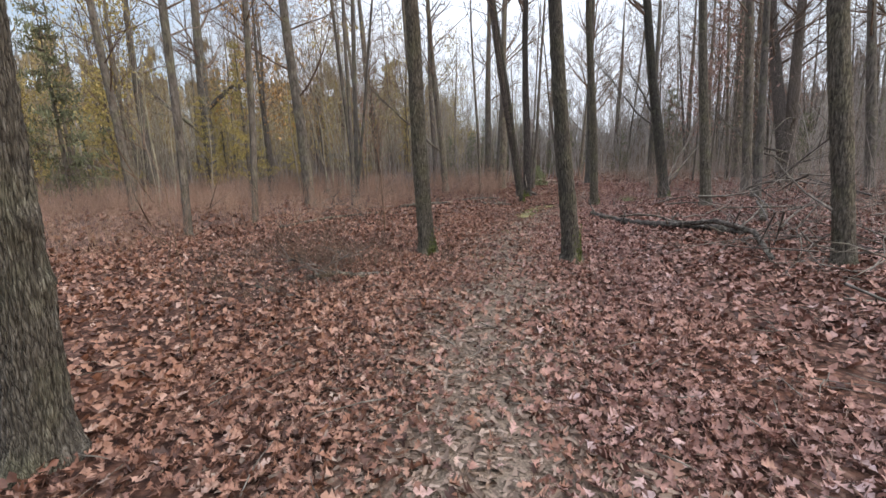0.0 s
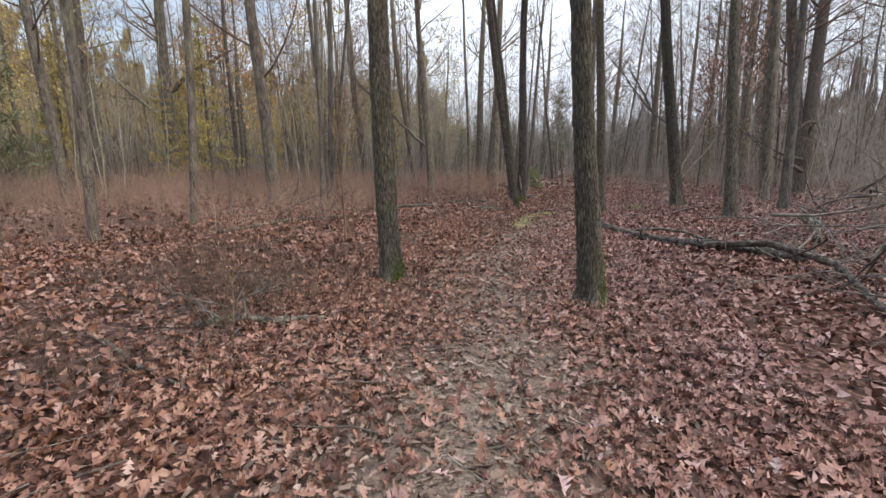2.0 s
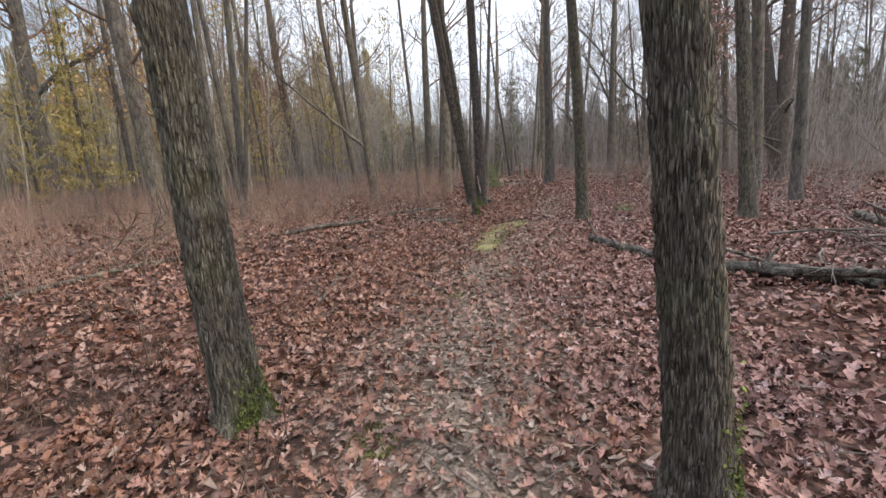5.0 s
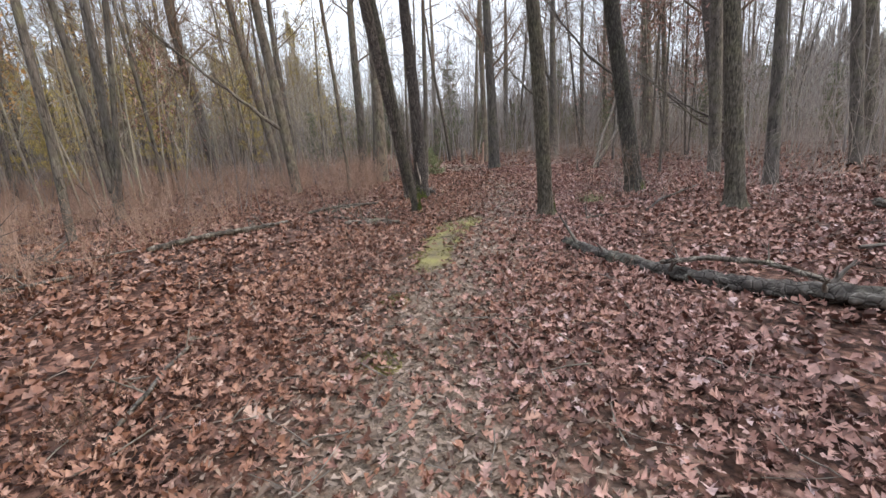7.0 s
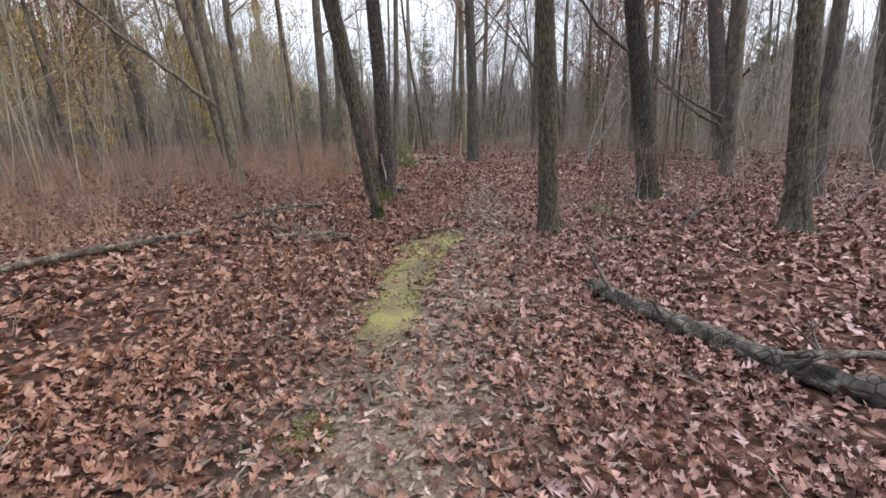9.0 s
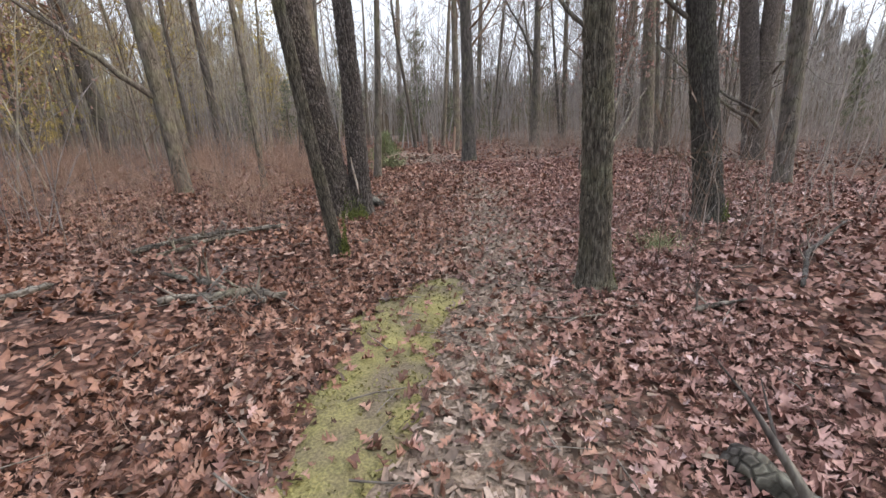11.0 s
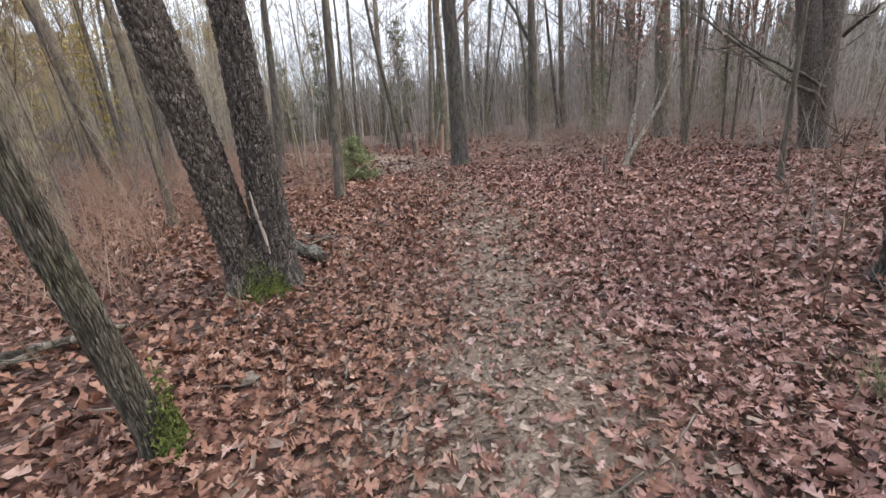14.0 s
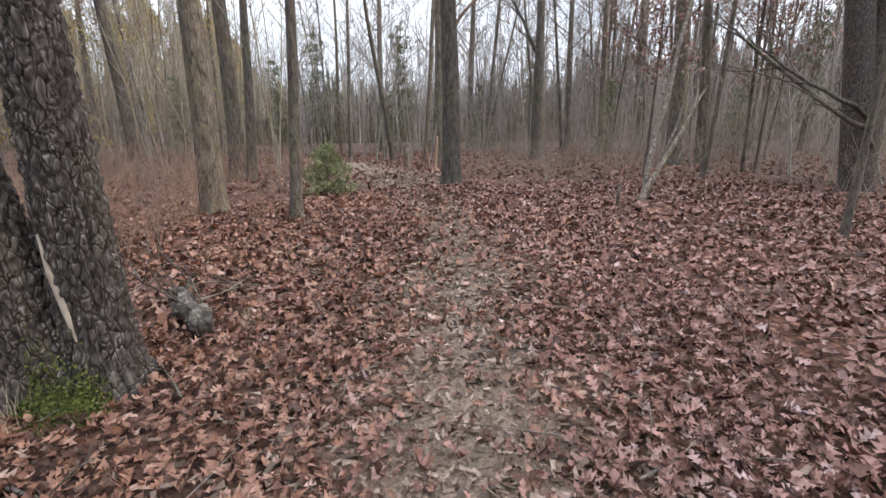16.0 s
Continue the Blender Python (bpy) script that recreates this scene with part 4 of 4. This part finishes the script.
def poles(seed, count, where, material, label, height=9.0, stems=6, thick=1.0):
    rng = np.random.default_rng(seed)
    kinds = [pole_clump(rng, height, stems, thick) for _ in range(6)]
    vs, qs, off = [], [], 0
    for k in range(count):
        x, y = where(rng)
        v, q = kinds[k % 6]
        a, s = rng.uniform(0, 6.28), rng.uniform(0.7, 1.25)
        c, d = math.cos(a) * s, math.sin(a) * s
        vs.append(np.stack([v[:, 0] * c - v[:, 1] * d + x, v[:, 0] * d + v[:, 1] * c + y, v[:, 2] * s + float(lie(x, y))], 1))
        qs.append(q + off)
        off += len(v)
    v, q = np.concatenate(vs), np.concatenate(qs)
    stuff("slender_poles", mesh_of("slender_poles", v, q, material, False, ("ridge", np.full(len(v), 0.5))), label, "woods")


def poles_left(rng):
    while True:
        x, y = rng.uniform(-42, 6), rng.uniform(19, 58)
        if x < float(path_x(min(y, 34))) - (7.5 if y < 30 else 4) and x > -42 + 0.3 * abs(y - 30):
            return x, y


def poles_ahead(rng):
    while True:
        x, y = rng.uniform(-6, 30), rng.uniform(37, 68)
        if abs(x - float(path_x(y))) > 1.6 or y > 46:
            return x, y


def poles_right(rng):
    while True:
        x, y = rng.uniform(18, 60), rng.uniform(6, 58)
        if x > 17 + 0.25 * max(0, 30 - y):
            return x, y


poles(511, 75, poles_left, M_SUNHAZEBARK, "slender leafless poles crowding the sunlit wood", 9.5)
poles(512, 80, poles_ahead, M_HAZEBARK, "slender leafless poles beyond the path's bend", 9.0)
poles(513, 115, poles_right, M_HAZEBARK, "grey tangle of slender leafless poles", 8.0, 6, 0.85)


def beside_left(rng):
    return rng.normal(-2.3, 0.9), rng.normal(7.0, 1.2)


thicket("undergrowth", 508, 75, beside_left, M_DARKSTEM, "low dark brambles among the fallen leaves", 0.4, 16, 0.6, 1.1)


# ---- evergreens ----
def evergreen(seed, height, width, material, label, bare=1.0, name="pine_tree"):
    """Trunk, whorls of drooping branches, and needle sprays along them."""
    rng = np.random.default_rng(seed)
    ob = tagged(new(name), label, "tree")
    g, px, py, pz = Geo(), [], [], []
    g.tube([(0, 0, -0.1), (0, 0, height * 0.5), (0, 0, height)], [height * 0.011, height * 0.008, 0.006], 8)
    z = bare
    while z < height * 0.98:
        f = 1 - (z - bare) / (height - bare)
        for _ in range(5):
            az = rng.uniform(0, 6.28)
            ln = width * (0.25 + 0.75 * f) * rng.uniform(0.6, 1.1)
            q = crooked(rng, (0, 0, z), (math.cos(az), math.sin(az), rng.uniform(0.0, 0.35)), ln, 4, 0.08)
            g.tube(q, (0.004 + height * 0.0014) * np.linspace(1, 0.3, 5), 4)
            m = int(20 * ln / width) + 5
            t = rng.uniform(0.2, 1.05, m)
            c = np.stack([np.interp(t, np.linspace(0, 1, 5), q[:, i]) for i in range(3)], 1) + rng.normal(0, 0.06 * width, (m, 3)) * (1, 1, 0.6)
            px.append(c[:, 0]), py.append(c[:, 1]), pz.append(c[:, 2])
        z += height * 0.055 * rng.uniform(0.8, 1.2)
    part("trunk", g.mesh("trunk", M_BARK), ob)
    px, py, pz = np.concatenate(px), np.concatenate(py), np.concatenate(pz)
    px, py, pz = (np.repeat(a, 2) + rng.normal(0, 0.035 * width, len(a) * 2) for a in (px, py, pz))
    me = scatter_leaves("crown", rng, px, py, rng.uniform(0.07, 0.17, len(px)) * width, ((0, 0.07), (1, 0.05)), material, "", at_z=pz, spread=1)
    part("crown", me, ob, "feathery needle sprays")
    return ob


def stand(first, places, rng):
    for k, (x, y, s) in enumerate(places):
        m = pose(x, y, float(lie(x, y)) - 0.05, 0, 0, rng.uniform(0, 360)) @ Matrix.Scale(s, 4)
        if k == 0:
            first.matrix_basis = m
        else:
            copy_thing(first, m)


rng = np.random.default_rng(9)
gold = evergreen(601, 13, 2.4, M_GOLD, "tall pine with sunlight's yellow put into the needle colour", 2.0)
gold["group"] = "sunlit pines"
stand(gold, ((-9.5, 22, 0.6), (-13.5, 28, 0.85), (-20, 20, 0.8), (-24, 17, 0.9), (-5.5, 30, 0.75), (-2.5, 36, 0.8), (-17, 35, 1.0), (-26, 24, 1.0), (-12, 23, 0.7), (-17, 17, 0.75), (-22, 24, 0.9), (-10, 31, 0.9), (-6, 38, 1.0), (-28, 30, 1.2), (-19, 26, 1.0), (-24, 32, 1.2), (-14, 36, 1.1), (-30, 22, 1.1), (-9, 42, 1.2), (-20, 42, 1.3), (-33, 36, 1.3), (-3, 47, 1.2),
             (-13, 50, 1.4), (2, 52, 1.2), (-8.5, 27, 0.6), (-15, 30, 0.8)), rng)
dark = evergreen(602, 9, 2.2, M_NEEDLE, "dark green pine standing in shade", 0.8)
dark["group"] = "shaded pines"
stand(dark, ((-16, 19, 0.95), (-22, 20, 1.0), (13, 46, 1.0), (24, 46, 1.0), (8, 50, 1.0), (33, 32, 0.9),
             (5, 46, 0.7), (10.5, 40, 0.45), (13, 38, 0.4), (3, 40, 0.5), (17, 41, 0.5), (20, 33, 0.45), (25, 30, 0.5), (27, 24, 0.5),
             (1, 37, 0.45), (24, 19, 0.45)), rng)
M_SOFT = plant_material("pale green needles", [(0, (0.12, 0.15, 0.07)), (1, (0.26, 0.29, 0.15))])
sap = evergreen(603, 1.2, 0.8, M_SOFT, "small green pine sapling beside the path", 0.05, "pine_sapling")
stand(sap, ((5.7, 25.4, 1.0),), rng)


def leafy_sapling(seed, x, y, height, low, count, label):
    """A thin tree that has kept its withered leaves."""
    rng = np.random.default_rng(seed)
    ob = mid_tree(seed, x, y, 0.05, 0.035, 2.5, (0.03, 0.02), height, 22, low, 2.6, label)
    u, a = rng.uniform(0, 1, count), rng.uniform(0, 6.28, count)
    r = np.abs(rng.normal(0, 1.1, count)) * (1.15 - 0.7 * u)
    z = low + (height * 0.9 - low) * u + rng.normal(0, 0.3, count)
    clump = 0.5 * np.sin(a * 3 + z * 2.2)
    me = scatter_leaves("leaves", rng, np.cos(a) * (r + clump), np.sin(a) * (r + clump), rng.uniform(0.1, 0.17, count), COARSE, M_PINKLEAF, "", at_z=z, spread=1)
    tagged(part("leaves", me, ob, "withered pinkish-brown leaves still hanging"), kind="stuff")


leafy_sapling(951, 14.6, 25.0, 7.5, 2.6, 700, "young tree holding withered pink-brown leaves")
leafy_sapling(952, 18.5, 24.5, 8, 3.0, 600, "young tree holding withered pink-brown leaves")
leafy_sapling(953, -4.5, 27.0, 6.5, 2.0, 600, "young tree holding withered orange-brown leaves")
leafy_sapling(954, 11.5, 18.5, 8, 4.2, 450, "young tree holding withered pink-brown leaves")


def yellow_tree(seed, x, y, height, low, count, material, label):
    """A tall tree with a loose, gappy crown of gold-toned leaves in clumps along its limbs."""
    rng = np.random.default_rng(seed)
    ob = mid_tree(seed, x, y, 0.12, 0.09, 6, (rng.normal(0, 0.03), rng.normal(0, 0.03)), height, 20, low, 3.4, label)
    n = 46
    cz = low + (height - low) * rng.uniform(0, 1, n) ** 0.9
    ca, cr = rng.uniform(0, 6.28, n), rng.uniform(0.3, 3.0, n) * (1.1 - 0.75 * (cz - low) / (height - low))
    k = rng.integers(0, n, count)
    spread = rng.uniform(0.35, 0.8, n)[k]
    px, py, pz = (np.cos(ca) * cr)[k] + rng.normal(0, 1, count) * spread, (np.sin(ca) * cr)[k] + rng.normal(0, 1, count) * spread, cz[k] + rng.normal(0, 0.6, count) * spread
    me = scatter_leaves("leaves", rng, px, py, rng.uniform(0.1, 0.2, count), KITE, material, "", at_z=pz, spread=1)
    tagged(part("leaves", me, ob, "loose gold-toned leaves"), kind="stuff")


for k, (tx, ty, th) in enumerate(((-9.5, 24.5, 13), (-15, 21.5, 14), (-19.5, 28, 15), (-6.8, 32.5, 14), (-12.5, 33, 15), (-3.2, 40, 15), (-22.5, 21, 14), (1.5, 44.5, 14), (-10.5, 40, 16), (-25, 30, 16))):
    yellow_tree(970 + k, tx, ty, th, 3.2, 1500, M_GOLD if k % 4 else M_AMBER, "tall tree with sparse leaves, low sun's gold in their colour" if k % 4 else "tall tree with sparse orange leaves in low sun")


def stone(x, y, size, label):
    bm = bmesh.new()
    bmesh.ops.create_icosphere(bm, subdivisions=3, radius=size)
    for w in bm.verts:
        w.co *= 1 + 0.35 * noise.noise(w.co * (1.6 / size) + Vector((x, y, 0)))
        w.co.z *= 0.55
    me = bpy.data.meshes.new("stone")
    bm.to_mesh(me)
    bm.free()
    me.materials.append(M_PALEWOOD)
    ob = tagged(new("stone", me), label, "stone")
    ob.location = (x, y, float(lie(x, y)) + size * 0.2)


stone(3.42, 16.36, 0.06, "small pale grey stone among fallen leaves")
stone(3.14, 17.2, 0.05, "small pale stone before the twin tree")

# ---- saplings by the path ----
def sapling(seed, x, y, height, lean, r=0.006, kids=6):
    rng = np.random.default_rng(seed)
    ob = tagged(new("sapling"), "thin leafless sapling growing through fallen leaves", "sapling", "saplings by the path")
    ob.location = (x, y, float(lie(x, y)))
    g = Geo()
    pts = crooked(rng, (0, 0, -0.03), (*lean, 1), height, 7, 0.06)
    g.tube(pts, r * np.linspace(1, 0.35, 8), 6)
    part("stem", g.mesh("stem", M_TWIG), ob)
    for _ in range(kids):
        k = rng.integers(2, 7)
        b = Geo()
        branch(b, rng, pts[k], (rng.normal(0, 0.7), rng.normal(0, 0.7), 0.9), height * rng.uniform(0.2, 0.45), r * 0.5, 1, 4, 3)
        part("twig", b.mesh("twig", M_TWIG), ob)


for k, (sx, sy, sh, sl) in enumerate(((5.46, 13.42, 1.5, (0.1, 0.02)), (5.82, 14.06, 1.3, (0.0, 0.0)), (7.37, 14.62, 1.7, (0.05, -0.05)), (-1.14, 8.43, 1.2, (0, 0)),
                                      (-1.38, 5.48, 0.9, (0.1, 0.1)), (-1.04, 9.22, 1.0, (0.05, 0)), (-2.11, 3.4, 1.7, (0.05, 0.05)), (7.78, 16.18, 0.9, (0, 0)),
                                      (8.87, 16.41, 1.2, (0, 0)), (6.6, 13.9, 1.4, (0.1, 0)), (6.9, 15.3, 1.6, (-0.1, 0)), (-0.9, 11.6, 1.1, (0.1, 0)), (6.3, 12.2, 1.2, (0, 0.1)))):
    sapling(901 + k, sx, sy, sh, sl)
sapling(930, -1.29, 9.91, 2.6, (0.03, 0.02), 0.022, 8)
sapling(931, 2.03, 17.3, 0.9, (-0.3, 0), 0.008, 5)


def tuft(x, y, height, count, material, label, spread=0.12):
    """A tuft of separate blades."""
    rng = np.random.default_rng(int(x * 100))
    ob = tagged(new("grass_tuft"), label, "grass")
    ob.location = (x, y, float(lie(x, y)))
    g = Geo()
    for _ in range(count):
        az, r = rng.uniform(0, 6.28), abs(rng.normal(0, spread * 0.5))
        g.tube(crooked(rng, (math.cos(az) * r, math.sin(az) * r, -0.01), (rng.normal(0, 0.5), rng.normal(0, 0.5), 1), height * rng.uniform(0.5, 1.1), 3, 0.2), [0.0022, 0.002, 0.0014, 0.0005], 3)
    tagged(part("blade", g.mesh("blade", material), ob), kind="stuff")


tuft(3.52, 17.72, 0.16, 160, M_GRASS, "green grass tuft at the twin tree's foot", 0.18)
tuft(3.3, 17.75, 0.3, 30, M_STRAW, "dry pale stalks at the twin tree's foot", 0.2)
tuft(6.36, 14.6, 0.3, 150, M_SOFT, "pale green tuft among fallen leaves", 0.35)
tuft(4.35, 18.6, 0.22, 40, M_STRAW, "dry pale stalks among fallen leaves", 0.2)

# ---- fallen wood ----
def log_thing(name, seed, pts, radii, label, category="log", knobs=4, twigs=3, sides=22, material=None):
    """A lying trunk or branch with rough bark, broken ends and stubs."""
    rng = np.random.default_rng(seed)
    ob = tagged(new(name), label, category)
    pts = np.array([(px, py, float(lie(px, py)) + dz) for px, py, dz in pts])
    t = np.linspace(0, 1, len(pts))
    u = np.linspace(0, 1, max(24, int(np.linalg.norm(pts[-1] - pts[0]) / 0.06)))
    line = np.stack([np.interp(u, t, pts[:, i]) for i in range(3)], 1)
    r = np.interp(u, np.linspace(0, 1, len(radii)), radii)
    line += np.stack([r * 0.35 * np.sin(u * 13 + seed + i) for i in range(3)], 1) * (1, 1, 0.3)
    r = np.concatenate([[r[0] * 0.15, r[0] * 0.8], r[1:-1], [r[-1] * 0.1]]) if len(r) > 2 else r
    line = np.concatenate([line[:1], line])
    line[0] += (line[1] - line[3]) * 0.05
    r = r if len(r) == len(line) else np.interp(np.linspace(0, 1, len(line)), np.linspace(0, 1, len(r)), r)
    g = Geo()
    g.tube(line, r, sides)
    v = g.v[0]
    c = np.repeat(line, sides, 0)
    a = np.array([noise.noise(Vector(p) * 16 + Vector((seed, 0, 0))) for p in v])
    a2 = np.array([noise.noise(Vector(p) * 45 + Vector((0, seed, 0))) for p in v])
    g.v[0] = c + (v - c) * (1 + 0.5 * a + 0.3 * a2)[:, None]
    g.a[0] = np.clip(0.5 + a, 0, 1)
    part("stem", g.mesh("stem", material or M_LOG), ob)
    for _ in range(knobs):
        k = rng.integers(2, len(line) - 2)
        b = Geo()
        branch(b, rng, line[k], (rng.normal(0, 0.7), rng.normal(0, 0.7), rng.uniform(0.3, 1.1)), rng.uniform(0.15, 0.2 + 5 * radii[0]), r[k] * 0.35 + 0.003, 1, 5, twigs, 0.0)
        part("branch", b.mesh("branch", material or M_DEAD), ob)
    return ob


log_thing("fallen_log", 701, ((4.3, 12.15, 0.05), (4.35, 11.3, 0.055), (4.5, 10.6, 0.06), (4.95, 9.7, 0.065), (5.4, 8.8, 0.075), (5.75, 8.0, 0.08)),
          (0.07, 0.078, 0.084, 0.088, 0.092), "fallen mossy log with peeling bark beside the path", knobs=7)
log_thing("fallen_branch", 702, ((4.4, 10.5, 0.2), (4.75, 10.2, 0.27), (5.05, 9.9, 0.24), (5.3, 9.3, 0.1)), (0.022, 0.025, 0.02), "bent grey branch lying over the log", "branch", 3)
log_thing("fallen_branch", 703, ((5.0, 9.2, 0.1), (5.3, 8.2, 0.3), (5.2, 7.0, 0.25), (4.7, 5.9, 0.08)), (0.05, 0.045, 0.03), "long pale dead branch in a brush pile", "branch", 4)
log_thing("fallen_branch", 704, ((6.9, 9.1, 0.1), (7.5, 9.9, 0.25), (8.1, 10.9, 0.3)), (0.06, 0.06, 0.05), "grey fallen limb lying in brush", "branch", 4)
log_thing("fallen_branch", 705, ((-1.9, 5.85, 0.05), (-1.6, 5.96, 0.06), (-1.2, 5.98, 0.05), (-0.72, 6.08, 0.03)), (0.035, 0.045, 0.03), "rotten moss-covered branch among the leaves", "branch", 3)
log_thing("fallen_branch", 706, ((-4.1, 10.9, 0.06), (-3.1, 12.1, 0.08), (-1.8, 13.0, 0.06)), (0.035, 0.035, 0.025), "dark fallen branch half buried in leaves", "branch", 5)
log_thing("fallen_log", 707, ((-1.3, 13.9, 0.08), (-0.5, 14.65, 0.1), (0.0, 15.05, 0.08), (0.5, 15.7, 0.06)), (0.045, 0.045, 0.03), "long dark fallen log in the undergrowth", knobs=6)
log_thing("fallen_branch", 708, ((0.8, 16.75, 0.06), (1.3, 17.1, 0.08), (1.9, 17.36, 0.08), (2.5, 17.6, 0.06)), (0.035, 0.035, 0.028), "mossy fallen branch behind the slanting tree", "branch", 4)
log_thing("fallen_branch", 709, ((1.5, 14.86, 0.05), (2.1, 14.84, 0.06), (2.5, 14.73, 0.05)), (0.035, 0.045, 0.03), "pale rotten branch with peeling bark", "branch", 4)
log_thing("fallen_branch", 710, ((1.0, 16.3, 0.05), (1.6, 16.95, 0.06), (2.3, 17.75, 0.05)), (0.025, 0.025, 0.015), "thin fallen branch across the leaves", "branch", 4)
log_thing("fallen_branch", 711, ((6.5, 13.2, 0.03), (7.2, 13.6, 0.12), (8.4, 13.95, 0.2)), (0.02, 0.02, 0.012), "thin bent stick on the leaves", "branch", 2)
log_thing("fallen_branch", 712, ((5.3, 13.24, 0.03), (5.55, 13.2, 0.05), (5.85, 13.12, 0.08)), (0.02, 0.018, 0.01), "short dark stick on the leaves", "branch", 2)
log_thing("fallen_branch", 713, ((-0.1, 9.4, 0.03), (0.0, 10.1, 0.05), (0.06, 10.6, 0.04)), (0.016, 0.018, 0.01), "pale crooked stick lying in leaves", "branch", 3)
log_thing("fallen_log", 714, ((4.08, 18.43, 0.08), (3.9, 18.9, 0.08), (3.7, 19.45, 0.07)), (0.075, 0.075, 0.06), "short dark rotten log behind the twin tree", knobs=2, material=M_LOG)
log_thing("fallen_branch", 715, ((-2.7, 5.7, 0.03), (-1.8, 5.0, 0.05), (-1.1, 4.6, 0.03)), (0.014, 0.012, 0.008), "thin dead stick on the leaves", "branch", 2)
log_thing("fallen_branch", 716, ((3.1, 17.2, 0.03), (3.4, 17.25, 0.05), (3.9, 16.9, 0.03)), (0.012, 0.012, 0.006), "thin pale stick before the twin tree", "branch", 2)
log_thing("fallen_branch", 717, ((2.3, 14.66, 0.04), (1.75, 15.25, 0.06), (1.3, 15.7, 0.05)), (0.03, 0.03, 0.015), "forked grey branch on the leaves", "branch", 5)


def leaning_pole(seed, foot, head, r, label):
    ob = tagged(new("leaning_pole"), label, "dead branch", "poles leaning in the wood")
    g = Geo()
    f, h = np.array((*foot, float(lie(*foot)) - 0.03)), np.array(head)
    pts = f + (h - f) * np.linspace(0, 1, 9)[:, None] + np.random.default_rng(seed).normal(0, 0.02, (9, 3))
    g.tube(pts, r * np.linspace(1, 0.5, 9), 10)
    part("stem", g.mesh("stem", M_DEAD), ob)


leaning_pole(1, (11.25, 21.75), (13.7, 22.6, 2.3), 0.055, "pale dead pole leaning in the brush")
leaning_pole(2, (11.6, 21.9), (13.3, 22.8, 1.9), 0.045, "grey dead pole leaning in the brush")
leaning_pole(3, (11.4, 21.9), (15.2, 24.5, 5.6), 0.06, "long grey dead pole leaning through the brush")


def stump(name, x, y, height, r, label, category):
    ob = tagged(new(name), label, category)
    ob.location = (x, y, float(lie(x, y)))
    g = Geo()
    g.tube([(0, 0, -0.05), (0, 0, height * 0.5), (0.01, 0, height), (0.01, 0, height + 0.02)], [r * 1.1, r, r * 0.95, r * 0.05], 12)
    part("stem", g.mesh("stem", M_DEAD), ob)


stump("wooden_post", 9.5, 32.2, 0.95, 0.13, "short weathered wooden post beside the path", "post")
stump("broken_stub", 10.4, 21.4, 0.45, 0.03, "dark broken sapling stub", "stump")


def brush_pile(seed, x, y, spread, count, r, label, height=0.5):
    """A heap of separate crossed sticks."""
    rng = np.random.default_rng(seed)
    ob = tagged(new("brush_pile"), label, "brush pile")
    ob.location = (x, y, float(lie(x, y)))
    for _ in range(count):
        g = Geo()
        az = rng.uniform(0, 6.28)
        p = np.array([rng.normal(0, spread * 0.4), rng.normal(0, spread * 0.4), rng.uniform(0, height)])
        ln = rng.uniform(0.4, 1.0) * spread
        branch(g, rng, p - np.array([math.cos(az), math.sin(az), 0]) * ln / 2, (math.cos(az), math.sin(az), rng.normal(0, 0.45)), ln, r * rng.uniform(0.5, 1.2), 1, 5, 5, 0.0)
        part("stick", g.mesh("stick", M_GREYWOOD), ob)


brush_pile(801, 5.75, 6.7, 1.7, 34, 0.018, "tangled heap of grey dead branches", 1.2)
brush_pile(802, 6.4, 8.0, 2.2, 26, 0.018, "tangled heap of grey dead branches", 0.8)
brush_pile(803, 4.9, 5.0, 1.6, 20, 0.014, "low heap of dead twigs beside the path", 0.4)
brush_pile(804, -2.9, 13.2, 1.4, 22, 0.016, "heap of dead sticks in the undergrowth", 0.35)
brush_pile(805, 1.9, 14.95, 0.55, 12, 0.01, "small heap of pale rotten sticks", 0.16)
brush_pile(806, -1.9, 5.95, 0.8, 14, 0.009, "small heap of dead twigs", 0.15)
brush_pile(807, 1.6, 17.2, 0.7, 8, 0.008, "small heap of dead twigs", 0.18)
brush_pile(808, 3.9, 19.2, 0.9, 12, 0.01, "small heap of dead twigs behind the twin tree", 0.2)


def twig_litter(count):
    """Small dead twigs lying everywhere on the leaves."""
    rng = np.random.default_rng(61)
    g = Geo()
    for _ in range(count):
        y = rng.uniform(1, 22)
        x = float(path_x(y)) + rng.normal(0, 3.2)
        az, ln = rng.uniform(0, 6.28), rng.uniform(0.12, 0.55)
        pts = crooked(rng, (x, y, 0), (math.cos(az), math.sin(az), 0), ln, 3, 0.12)
        pts[:, 2] = lie(pts[:, 0], pts[:, 1]) + rng.uniform(0.025, 0.06) + rng.uniform(0, 0.02, 4)
        g.tube(pts, rng.uniform(0.002, 0.006) * np.array([1, 0.9, 0.75, 0.4]), 5)
    stuff("twig_litter", g.mesh("twig_litter", M_GREYWOOD), "small dead twigs strewn over fallen leaves", "twigs")


twig_litter(800)


def orange_snag():
    ob = tagged(new("split_stump"), "split orange-brown stump beside the far path", "stump")
    ob.location = (10.1, 30.6, float(lie(10.1, 30.6)))
    for k, (dx, top, r) in enumerate(((0.0, (0.12, 0, 1.15), 0.07), (-0.2, (-0.3, 0.05, 0.8), 0.05))):
        g = Geo()
        g.tube([(dx, 0, -0.05), ((dx + top[0]) / 2, 0, top[2] * 0.5), top, (top[0], 0, top[2] + 0.1)], [r * 1.3, r, r * 0.7, 0.005], 9)
        part("stem", g.mesh("stem", M_BRUSH), ob)


orange_snag()
